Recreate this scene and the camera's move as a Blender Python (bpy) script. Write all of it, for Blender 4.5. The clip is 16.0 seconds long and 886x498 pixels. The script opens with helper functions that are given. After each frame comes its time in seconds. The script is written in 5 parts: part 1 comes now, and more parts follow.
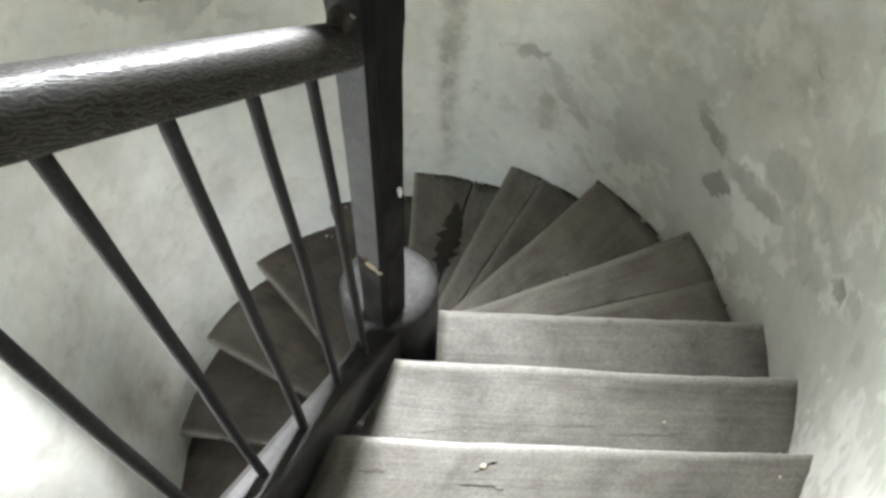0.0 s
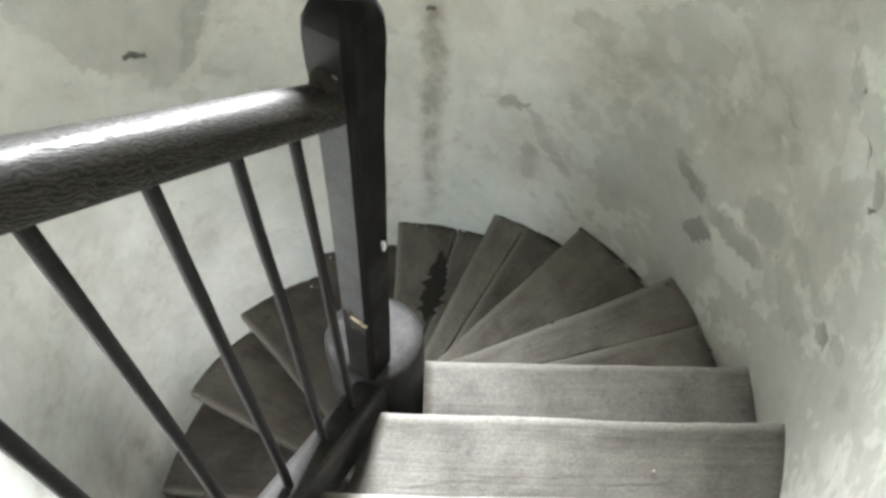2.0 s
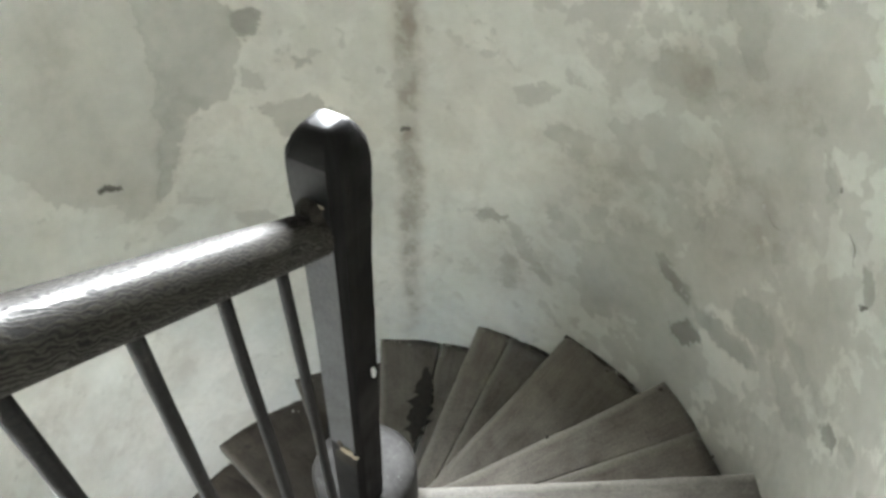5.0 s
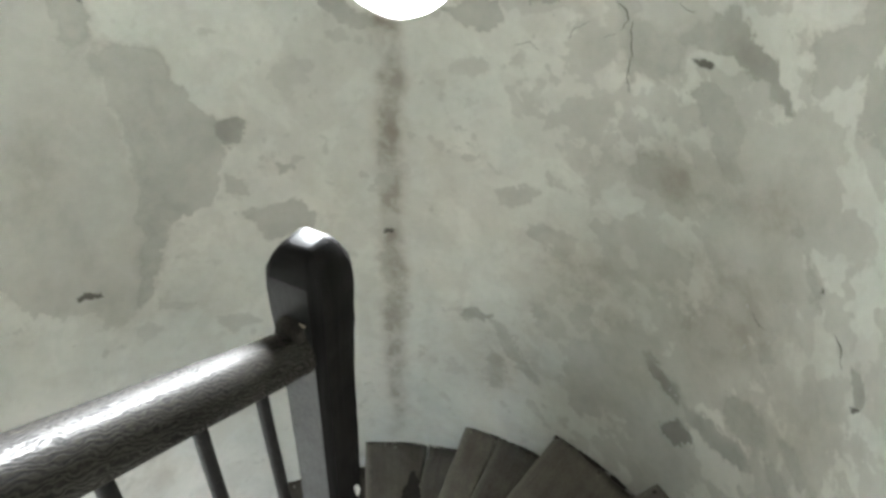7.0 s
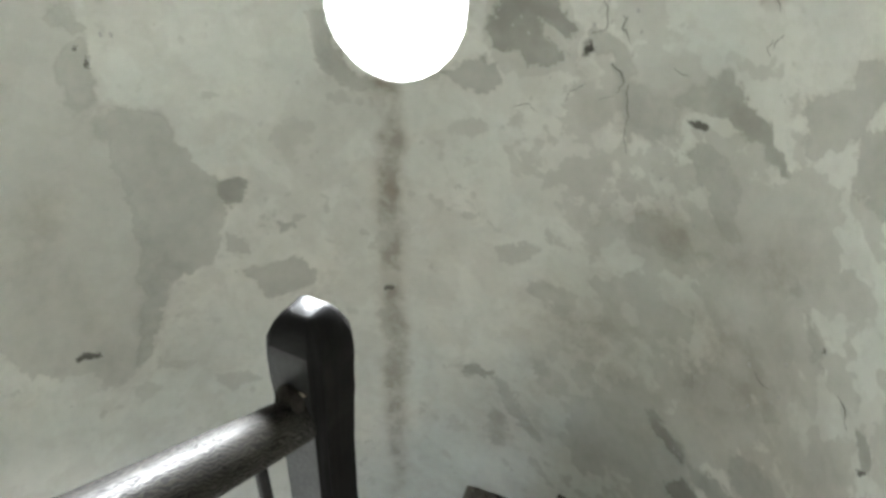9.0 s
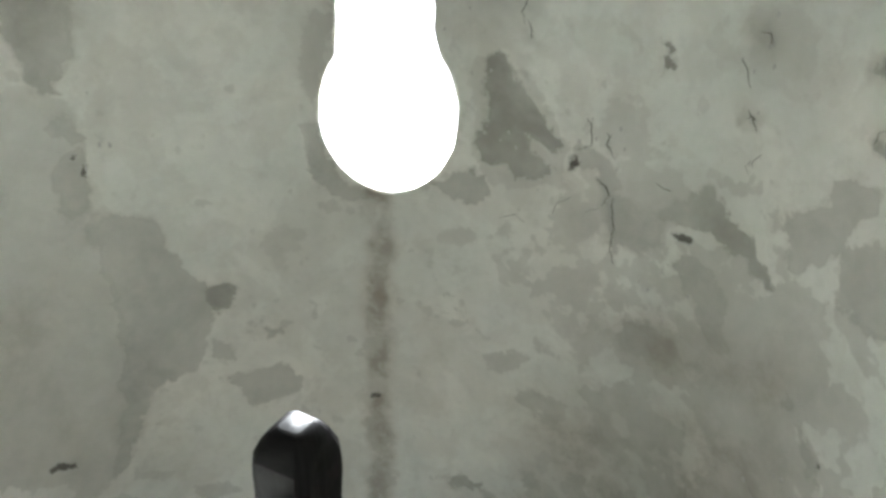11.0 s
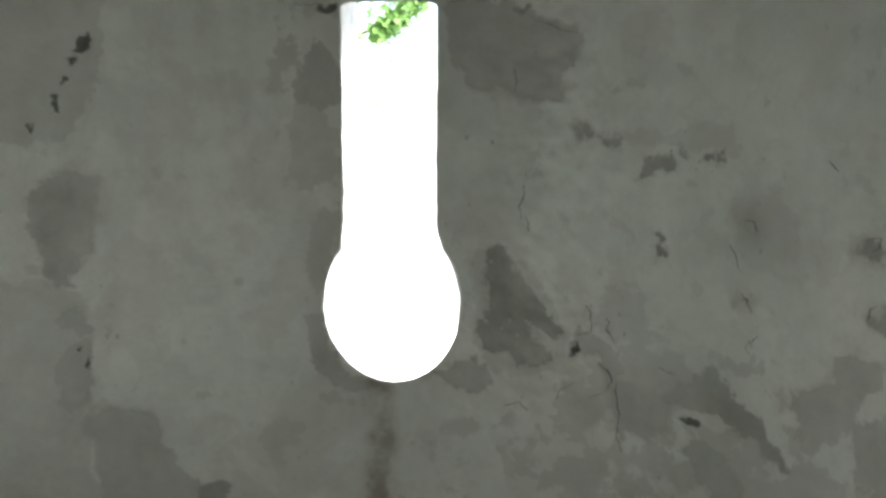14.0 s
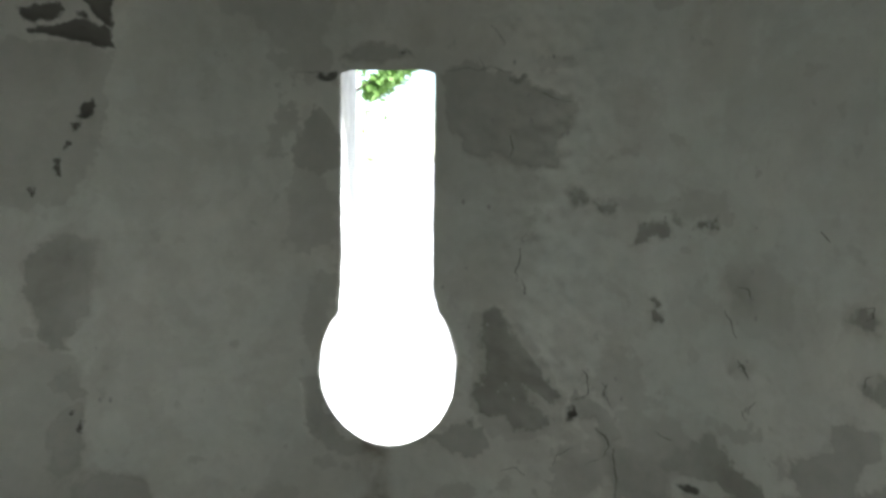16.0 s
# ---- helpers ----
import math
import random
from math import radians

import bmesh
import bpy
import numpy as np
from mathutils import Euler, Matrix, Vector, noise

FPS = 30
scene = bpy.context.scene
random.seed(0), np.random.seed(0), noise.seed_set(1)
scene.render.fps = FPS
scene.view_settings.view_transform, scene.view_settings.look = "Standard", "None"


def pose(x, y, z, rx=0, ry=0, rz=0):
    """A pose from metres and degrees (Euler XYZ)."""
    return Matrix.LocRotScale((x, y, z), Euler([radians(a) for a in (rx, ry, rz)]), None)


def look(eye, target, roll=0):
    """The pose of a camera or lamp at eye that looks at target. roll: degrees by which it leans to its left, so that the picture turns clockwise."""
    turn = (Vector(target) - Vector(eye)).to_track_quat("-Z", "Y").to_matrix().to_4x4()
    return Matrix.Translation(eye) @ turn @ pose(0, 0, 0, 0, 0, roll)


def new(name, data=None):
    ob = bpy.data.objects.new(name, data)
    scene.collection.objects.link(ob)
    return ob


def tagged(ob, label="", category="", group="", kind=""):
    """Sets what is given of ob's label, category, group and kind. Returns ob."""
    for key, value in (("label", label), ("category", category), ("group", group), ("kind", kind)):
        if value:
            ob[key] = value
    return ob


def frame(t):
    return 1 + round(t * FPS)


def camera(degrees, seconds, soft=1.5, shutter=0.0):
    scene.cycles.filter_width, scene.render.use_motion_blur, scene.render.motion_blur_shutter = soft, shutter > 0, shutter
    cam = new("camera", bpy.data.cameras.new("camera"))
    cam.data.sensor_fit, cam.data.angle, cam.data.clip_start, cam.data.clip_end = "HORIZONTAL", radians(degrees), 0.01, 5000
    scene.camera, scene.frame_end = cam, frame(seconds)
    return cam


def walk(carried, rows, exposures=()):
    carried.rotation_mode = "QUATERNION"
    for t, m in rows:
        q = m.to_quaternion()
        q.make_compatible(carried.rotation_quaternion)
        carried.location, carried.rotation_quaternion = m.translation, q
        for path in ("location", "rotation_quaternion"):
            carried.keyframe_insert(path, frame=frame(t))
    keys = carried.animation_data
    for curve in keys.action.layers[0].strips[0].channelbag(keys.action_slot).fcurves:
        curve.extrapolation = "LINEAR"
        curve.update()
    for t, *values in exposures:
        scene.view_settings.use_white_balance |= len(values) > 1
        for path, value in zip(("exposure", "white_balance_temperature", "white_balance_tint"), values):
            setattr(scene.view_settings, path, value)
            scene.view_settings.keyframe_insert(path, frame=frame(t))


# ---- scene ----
SOFT = 3.1
cam = camera(62.04, 16.0, soft=SOFT)
# seconds, eye, degrees above the level, turn to the left, lean
ROWS = [
    (0, (0.1619, -1.0390, 1.9909), -57.30, -0.00, 0.46),
    (0.5, (0.1609, -1.0466, 2.0028), -56.90, -0.18, 0.44),
    (1, (0.1619, -1.0481, 2.0097), -56.48, -0.57, 0.93),
    (1.5, (0.1631, -1.0411, 2.0070), -55.46, -1.24, 1.05),
    (2, (0.1647, -1.0298, 2.0052), -53.78, -1.91, 0.99),
    (2.5, (0.1626, -1.0207, 2.0048), -52.35, -2.46, 0.94),
    (3, (0.1606, -1.0195, 2.0113), -50.24, -2.95, 0.90),
    (3.2, (0.1586, -1.0157, 2.0097), -49.84, -3.13, 0.81),
    (5.3, (0.1377, -0.9763, 1.9932), -44.49, -4.77, -0.07),
    (5.5, (0.1420, -0.9717, 1.9963), -43.88, -4.54, -0.30),
    (6, (0.1451, -0.9704, 2.0091), -41.99, -4.99, -0.40),
    (6.5, (0.1440, -0.9584, 2.0128), -40.24, -5.61, -0.17),
    (7, (0.1451, -0.9504, 2.0170), -38.46, -6.27, 0.06),
    (7.5, (0.1475, -0.9467, 2.0242), -37.29, -6.53, 0.13),
    (8, (0.1499, -0.9458, 2.0301), -36.69, -6.35, 0.07),
    (8.5, (0.1485, -0.9425, 2.0345), -36.02, -6.36, -0.19),
    (9, (0.1471, -0.9382, 2.0438), -34.70, -6.24, -0.23),
    (9.2, (0.1420, -0.9416, 2.0485), -33.72, -6.63, -0.26),
    (11.3, (0.1361, -0.9307, 2.0661), -25.40, -7.44, 0.77),
    (11.5, (0.1336, -0.9235, 2.0644), -24.33, -7.33, 0.08),
    (12, (0.1311, -0.9297, 2.0516), -21.77, -7.27, -0.19),
    (12.5, (0.1243, -0.9409, 2.0412), -19.26, -7.54, -0.21),
    (13, (0.1178, -0.9597, 2.0369), -16.20, -7.76, -0.22),
    (13.5, (0.1035, -0.9731, 2.0340), -13.54, -8.04, -0.06),
    (14, (0.0878, -0.9742, 2.0328), -11.02, -8.39, 0.44),
    (14.5, (0.0725, -0.9738, 2.0381), -9.67, -8.80, 0.49),
    (15, (0.0670, -0.9755, 2.0504), -8.55, -9.09, 0.44),
    (15.5, (0.0666, -0.9814, 2.0631), -7.51, -9.44, 0.84),
    (16, (0.0686, -0.9794, 2.0666), -7.01, -9.11, 0.82),
]
EXPOSURE = [(0, 3.8, 6500, 10), (1, 3.83, 6500, 10), (3, 3.95, 6500, 10), (5.5, 3.77, 6480, 9), (9.2, 3.48, 6470, 9), (11.3, 3.12, 6430, 9), (12.5, 2.75, 6400, 9), (13.5, 2.37, 6370, 9), (14.5, 2.09, 6340, 9), (16, 1.76, 6300, 9)]


def aim(eye, up, left, lean):
    """A camera pose: up is the angle over the level, left the turn to the left, lean the roll."""
    return pose(*eye) @ pose(0, 0, 0, 0, 0, left) @ pose(0, 0, 0, 90 + up) @ pose(0, 0, 0, 0, 0, lean)


walk(cam, [(t, aim(eye, up, left, lean)) for t, eye, up, left, lean in ROWS], EXPOSURE)

# ---- light: daylight through the keyhole loop ----
R = 1.128            # inner radius of the stair turret
RO = 1.53            # outer radius
RISE = 0.18
KA = radians(77.6)   # the loop's direction from the turret's axis

sky = bpy.data.worlds.new("sky")
sky.use_nodes = True
scene.world = sky
nt = sky.node_tree
tex = nt.nodes.new("ShaderNodeTexSky")
tex.sky_type, tex.sun_disc = "NISHITA", False
tex.sun_elevation, tex.sun_rotation = radians(50), radians(200)
nt.links.new(tex.outputs[0], nt.nodes["Background"].inputs[0])
nt.nodes["Background"].inputs[1].default_value = 0.15

sun = new("sun", bpy.data.lights.new("sun", "SUN"))
sun.data.energy, sun.data.angle, sun.data.color = 4.0, radians(0.5), (1.0, 0.95, 0.88)
sun.matrix_world = look((0.7, -1.9, 2.4), (0, 0, 0))

daylight = new("daylight", bpy.data.lights.new("daylight", "AREA"))
daylight.data.spread = radians(102)
daylight.data.shape, daylight.data.size, daylight.data.size_y = "RECTANGLE", 0.24, 0.90
daylight.data.energy, daylight.data.color = 9.0, (0.94, 0.97, 1.0)
ka = Vector((math.cos(KA), math.sin(KA), 0))
spot = ka * (R + 0.34) + Vector((0, 0, 1.78))
daylight.matrix_world = look(spot, spot - ka + Vector((0.08, 0.1, -0.50)))

sidelight = new("sidelight", bpy.data.lights.new("sidelight", "AREA"))
sidelight.data.shape, sidelight.data.size, sidelight.data.size_y = "RECTANGLE", 0.16, 1.4
sidelight.data.spread = radians(54)
sidelight.data.energy, sidelight.data.color = 0.54, (0.94, 0.97, 1.0)
sa = Vector((math.cos(radians(-142)), math.sin(radians(-142)), 0))
sidelight.matrix_world = look(sa * (R + 0.31), (-1.12, -0.27, -0.36))

# ---- materials ----
def material(name):
    m = bpy.data.materials.new(name)
    m.use_nodes = True
    n = m.node_tree.nodes
    return m, n, m.node_tree.links, n["Principled BSDF"]


def ramp(n, stops):
    r = n.new("ShaderNodeValToRGB")
    e = r.color_ramp.elements
    while len(e) < len(stops):
        e.new(0.5)
    for el, (p, c) in zip(e, stops):
        el.position, el.color = p, (*c, 1) if len(c) == 3 else c
    return r


def noise_node(n, links, scale, detail=6, rough=0.6, vec=None, dist=0.0):
    t = n.new("ShaderNodeTexNoise")
    t.inputs["Scale"].default_value, t.inputs["Detail"].default_value = scale, detail
    t.inputs["Roughness"].default_value, t.inputs["Distortion"].default_value = rough, dist
    if vec is not None:
        links.new(vec, t.inputs["Vector"])
    return t


def math_node(n, links, op, a, b=None, clamp=False):
    t = n.new("ShaderNodeMath")
    t.operation, t.use_clamp = op, clamp
    for k, v in ((0, a), (1, b)):
        if v is None:
            continue
        if isinstance(v, (int, float)):
            t.inputs[k].default_value = v
        else:
            links.new(v, t.inputs[k])
    return t.outputs[0]


def mix_node(n, links, fac, a, b, mode="MIX"):
    t = n.new("ShaderNodeMix")
    t.data_type, t.blend_type = "RGBA", mode
    for k, v in ((0, fac), (6, a), (7, b)):
        if isinstance(v, (int, float)):
            t.inputs[k].default_value = v
        elif isinstance(v, tuple):
            t.inputs[k].default_value = (*v, 1)
        else:
            links.new(v, t.inputs[k])
    return t.outputs[2]


def bump(n, links, height, strength, distance, bsdf):
    b = n.new("ShaderNodeBump")
    b.inputs["Strength"].default_value, b.inputs["Distance"].default_value = strength, distance
    links.new(height, b.inputs["Height"])
    links.new(b.outputs[0], bsdf.inputs["Normal"])


def plaster_material():
    """Old limewashed plaster: pale coat, half worn patches, bare grey-olive losses, brown damp, dark holes."""
    m, n, l, bsdf = material("old_plaster")
    pos = n.new("ShaderNodeNewGeometry").outputs["Position"]

    def layer(name):
        att = n.new("ShaderNodeAttribute")
        att.attribute_name = name
        sep = n.new("ShaderNodeSeparateColor")
        l.new(att.outputs["Color"], sep.inputs[0])
        return sep.outputs[0], sep.outputs[1], sep.outputs[2], att.outputs["Alpha"]

    deep, wet, broken, deep_tone = layer("coat")
    thin, thin_tone, _, _ = layer("worn")
    fine = noise_node(n, l, 26, 8, 0.65, pos).outputs[0]
    mid = noise_node(n, l, 5.5, 6, 0.6, pos, 0.6).outputs[0]
    big = noise_node(n, l, 1.6, 4, 0.55, pos, 0.4).outputs[0]
    grit = noise_node(n, l, 160, 3, 0.6, pos).outputs[0]
    tooth = noise_node(n, l, 70, 5, 0.7, pos).outputs[0]
    crisp = noise_node(n, l, 2.6, 4, 0.6, pos, 0.8).outputs[0]

    jag = math_node(n, l, "ADD", math_node(n, l, "MULTIPLY", fine, 0.6), math_node(n, l, "MULTIPLY", tooth, 0.4))

    def cover(depth, low, gain, ragged):
        """How far the coat is gone, with a ragged edge that is sharp in places and fades in others."""
        e = math_node(n, l, "ADD", depth, math_node(n, l, "MULTIPLY", math_node(n, l, "SUBTRACT", jag, 0.5), ragged))
        k = math_node(n, l, "ADD", math_node(n, l, "MULTIPLY", math_node(n, l, "SUBTRACT", crisp, 0.36, True), gain), low)
        e = math_node(n, l, "ADD", math_node(n, l, "MULTIPLY", math_node(n, l, "SUBTRACT", e, 0.5), k), 0.5)
        r = ramp(n, [(0.43, (0, 0, 0)), (0.485, (0.15, 0.15, 0.15)), (0.515, (0.88, 0.88, 0.88)), (0.62, (1, 1, 1))])
        l.new(e, r.inputs[0])
        return r.outputs[0], e

    gone, edge = cover(deep, 0.16, 3.4, 0.70)
    faded, _ = cover(thin, 0.22, 3.2, 0.80)
    coat = ramp(n, [(0.30, (0.60, 0.605, 0.575)), (0.46, (0.655, 0.655, 0.622)), (0.56, (0.67, 0.667, 0.63)), (0.72, (0.70, 0.69, 0.65))])
    l.new(mid, coat.inputs[0])
    tint = ramp(n, [(0.35, (0.91, 0.94, 0.91)), (0.65, (1.0, 0.985, 0.95))])
    l.new(big, tint.inputs[0])
    base = mix_node(n, l, 1.0, coat.outputs[0], tint.outputs[0], "MULTIPLY")
    grain = ramp(n, [(0.3, (0.95, 0.95, 0.945)), (0.7, (1.03, 1.03, 1.03))])
    l.new(fine, grain.inputs[0])
    base = mix_node(n, l, 1.0, base, grain.outputs[0], "MULTIPLY")
    # plates of an older, warmer wash showing through
    plate = noise_node(n, l, 4.2, 9, 0.62, pos, 0.35).outputs[0]
    wash = ramp(n, [(0.50, (0, 0, 0)), (0.525, (0.55, 0.55, 0.55)), (0.60, (1, 1, 1))])
    l.new(plate, wash.inputs[0])
    base = mix_node(n, l, math_node(n, l, "MULTIPLY", wash.outputs[0], 0.30), base, (0.475, 0.455, 0.405))
    shard = noise_node(n, l, 11, 8, 0.66, pos, 0.2).outputs[0]
    flecked = ramp(n, [(0.57, (0, 0, 0)), (0.60, (1, 1, 1))])
    l.new(shard, flecked.inputs[0])
    base = mix_node(n, l, math_node(n, l, "MULTIPLY", flecked.outputs[0], 0.15), base, (0.44, 0.43, 0.39))
    under = ramp(n, [(0.3, (0.34, 0.34, 0.305)), (0.55, (0.415, 0.41, 0.37)), (0.75, (0.47, 0.455, 0.405))])
    l.new(fine, under.inputs[0])
    uneven = math_node(n, l, "ADD", math_node(n, l, "ADD", math_node(n, l, "MULTIPLY", mid, 1.2), math_node(n, l, "MULTIPLY", fine, 0.8)), -0.05)
    worn = math_node(n, l, "MULTIPLY", faded, math_node(n, l, "MULTIPLY", thin_tone, uneven), True)
    c = mix_node(n, l, math_node(n, l, "MULTIPLY", worn, 0.95), base, under.outputs[0])
    darker = math_node(n, l, "MULTIPLY", math_node(n, l, "SUBTRACT", deep_tone, 0.85, True), 2.4, True)
    raw = mix_node(n, l, darker, under.outputs[0], (0.235, 0.23, 0.20))
    c = mix_node(n, l, math_node(n, l, "MULTIPLY", gone, math_node(n, l, "MULTIPLY", deep_tone, uneven), True), c, raw)
    rim = ramp(n, [(0.44, (0, 0, 0)), (0.50, (1, 1, 1)), (0.54, (0, 0, 0))])
    l.new(edge, rim.inputs[0])
    c = mix_node(n, l, math_node(n, l, "MULTIPLY", rim.outputs[0], 0.22), c, (0.30, 0.29, 0.24))
    # damp clouds, faint speckle
    patchy = ramp(n, [(0.42, (0.62, 0.62, 0.62)), (0.50, (0.88, 0.88, 0.88)), (0.58, (1.2, 1.2, 1.2))])
    l.new(shard, patchy.inputs[0])
    damp = math_node(n, l, "MULTIPLY", math_node(n, l, "MULTIPLY", wet, patchy.outputs[0]), math_node(n, l, "ADD", mid, 0.15), True)
    c = mix_node(n, l, damp, c, (0.28, 0.25, 0.205))
    speck = ramp(n, [(0.66, (0, 0, 0)), (0.74, (1, 1, 1))])
    l.new(fine, speck.inputs[0])
    c = mix_node(n, l, math_node(n, l, "MULTIPLY", speck.outputs[0], 0.16), c, (0.36, 0.34, 0.29))
    hole = ramp(n, [(0.42, (0, 0, 0)), (0.56, (1, 1, 1))])
    l.new(math_node(n, l, "ADD", broken, math_node(n, l, "MULTIPLY", math_node(n, l, "SUBTRACT", tooth, 0.5), 0.6)), hole.inputs[0])
    c = mix_node(n, l, math_node(n, l, "MULTIPLY", hole.outputs[0], 0.85), c, (0.085, 0.078, 0.066))
    l.new(c, bsdf.inputs["Base Color"])
    bsdf.inputs["Roughness"].default_value = 0.9
    bsdf.inputs["Specular IOR Level"].default_value = 0.25
    h = math_node(n, l, "ADD", math_node(n, l, "MULTIPLY", fine, 0.6), math_node(n, l, "MULTIPLY", grit, 0.15))
    h = math_node(n, l, "SUBTRACT", h, math_node(n, l, "MULTIPLY", gone, 0.65))
    h = math_node(n, l, "SUBTRACT", h, math_node(n, l, "MULTIPLY", faded, 0.15))
    h = math_node(n, l, "ADD", h, math_node(n, l, "MULTIPLY", math_node(n, l, "MULTIPLY", gone, tooth), 0.5))
    bump(n, l, h, 0.32, 0.005, bsdf)
    return m


def white_material():
    """Whitewashed reveal."""
    m, n, l, bsdf = material("whitewash")
    pos = n.new("ShaderNodeNewGeometry").outputs["Position"]
    f = noise_node(n, l, 18, 6, 0.6, pos)
    r = ramp(n, [(0.3, (0.40, 0.39, 0.36)), (0.6, (0.6, 0.59, 0.56))])
    l.new(f.outputs[0], r.inputs[0])
    l.new(r.outputs[0], bsdf.inputs["Base Color"])
    bsdf.inputs["Roughness"].default_value = 0.9
    bump(n, l, f.outputs[0], 0.5, 0.01, bsdf)
    return m


def wood_material(name, dark, light, rough, grain=1.0, gloss=0.4, worn=None, curl=0.5, share=0.42, stretch=(1.6, 46, 1), ripple=False, fade=None):
    """Wood with its grain along the first texture axis (metres)."""
    m, n, l, bsdf = material(name)
    uv = n.new("ShaderNodeUVMap").outputs[0]
    info = n.new("ShaderNodeObjectInfo").outputs["Random"]
    shift = n.new("ShaderNodeCombineXYZ")
    l.new(math_node(n, l, "MULTIPLY", info, 37.0), shift.inputs[2])
    add = n.new("ShaderNodeVectorMath")
    l.new(uv, add.inputs[0])
    l.new(shift.outputs[0], add.inputs[1])
    mapn = n.new("ShaderNodeMapping")
    mapn.inputs["Scale"].default_value = stretch
    l.new(add.outputs[0], mapn.inputs[0])
    lines = noise_node(n, l, 1.5, 8, 0.62, mapn.outputs[0], curl).outputs[0]
    blot = noise_node(n, l, 6, 5, 0.6, add.outputs[0], 0.3).outputs[0]
    if ripple:
        # wavy figure of a hand-worn rail
        squeeze = n.new("ShaderNodeMapping")
        squeeze.inputs["Scale"].default_value = (0.55, 1, 1)
        squeeze.inputs["Rotation"].default_value = (0, 0, radians(14))
        l.new(add.outputs[0], squeeze.inputs[0])
        wave = n.new("ShaderNodeTexWave")
        wave.bands_direction = "Y"
        wave.inputs["Scale"].default_value = 62
        wave.inputs["Distortion"].default_value = 15
        wave.inputs["Detail"].default_value = 3
        wave.inputs["Detail Scale"].default_value = 1.1
        l.new(squeeze.outputs[0], wave.inputs[0])
        lines = math_node(n, l, "ADD", math_node(n, l, "MULTIPLY", lines, 0.68), math_node(n, l, "MULTIPLY", wave.outputs[1], 0.32))
    r = ramp(n, [(0.32, dark), (0.68, light)])
    l.new(math_node(n, l, "ADD", math_node(n, l, "MULTIPLY", lines, share), math_node(n, l, "MULTIPLY", blot, 1 - share)), r.inputs[0])
    tone = ramp(n, [(0.0, (0.82, 0.82, 0.82)), (1.0, (1.1, 1.08, 1.05))])
    l.new(info, tone.inputs[0])
    c = mix_node(n, l, 1.0, r.outputs[0], tone.outputs[0], "MULTIPLY")
    pores = ramp(n, [(0.28, (1, 1, 1)), (0.38, (0, 0, 0))])
    l.new(lines, pores.inputs[0])
    c = mix_node(n, l, math_node(n, l, "MULTIPLY", pores.outputs[0], 0.35), c, tuple(v * 0.3 for v in dark))
    if worn:
        # rubbed pale along the nosing, grey dirt in blotches
        sepv = n.new("ShaderNodeSeparateXYZ")
        l.new(uv, sepv.inputs[0])
        w = ramp(n, [(0.0, (1, 1, 1)), (0.012, (0.6, 0.6, 0.6)), (0.03, (0, 0, 0))])
        l.new(math_node(n, l, "ADD", sepv.outputs[1], math_node(n, l, "MULTIPLY", math_node(n, l, "SUBTRACT", blot, 0.5), 0.05)), w.inputs[0])
        c = mix_node(n, l, math_node(n, l, "MULTIPLY", w.outputs[0], 0.8), c, worn)
        scuff = noise_node(n, l, 3.2, 5, 0.62, add.outputs[0], 0.7).outputs[0]
        fr = ramp(n, [(0.46, (0, 0, 0)), (0.62, (1, 1, 1))])
        l.new(scuff, fr.inputs[0])
        c = mix_node(n, l, math_node(n, l, "MULTIPLY", fr.outputs[0], 0.32), c, tuple(v * 0.75 for v in worn))
        spots = noise_node(n, l, 14, 3, 0.5, add.outputs[0]).outputs[0]
        sr = ramp(n, [(0.68, (0, 0, 0)), (0.75, (1, 1, 1))])
        l.new(spots, sr.inputs[0])
        c = mix_node(n, l, math_node(n, l, "MULTIPLY", sr.outputs[0], 0.5), c, tuple(v * 0.45 for v in dark))
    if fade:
        # the pale grey of the lit face ends raggedly towards the top
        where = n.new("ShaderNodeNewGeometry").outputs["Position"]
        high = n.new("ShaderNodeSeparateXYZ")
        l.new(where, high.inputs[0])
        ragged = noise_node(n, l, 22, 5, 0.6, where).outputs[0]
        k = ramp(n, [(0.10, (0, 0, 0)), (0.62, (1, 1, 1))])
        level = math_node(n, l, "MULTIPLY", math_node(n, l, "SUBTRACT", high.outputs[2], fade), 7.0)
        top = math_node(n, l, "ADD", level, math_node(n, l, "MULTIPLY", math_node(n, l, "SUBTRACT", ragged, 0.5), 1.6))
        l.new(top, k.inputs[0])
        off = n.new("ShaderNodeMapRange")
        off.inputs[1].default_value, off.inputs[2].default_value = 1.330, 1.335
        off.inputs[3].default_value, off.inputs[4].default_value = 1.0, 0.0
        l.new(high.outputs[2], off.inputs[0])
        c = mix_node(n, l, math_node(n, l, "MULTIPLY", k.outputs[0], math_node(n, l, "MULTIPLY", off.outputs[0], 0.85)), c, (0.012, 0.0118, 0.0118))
    tooth = noise_node(n, l, 130, 3, 0.7, add.outputs[0]).outputs[0]
    tr = ramp(n, [(0.3, (0.70, 0.70, 0.70)), (0.7, (1.22, 1.22, 1.22))])
    l.new(tooth, tr.inputs[0])
    c = mix_node(n, l, 1.0, c, tr.outputs[0], "MULTIPLY")
    l.new(c, bsdf.inputs["Base Color"])
    rr = ramp(n, [(0.35, (rough + (0.30 if ripple else 0.12),) * 3), (0.65, (rough - 0.08,) * 3)])
    l.new(lines if ripple else blot, rr.inputs[0])
    l.new(rr.outputs[0], bsdf.inputs["Roughness"])
    bsdf.inputs["Specular IOR Level"].default_value = gloss
    bump(n, l, math_node(n, l, "ADD", lines, math_node(n, l, "MULTIPLY", blot, 0.4)), 0.5 * grain, 0.004, bsdf)
    return m


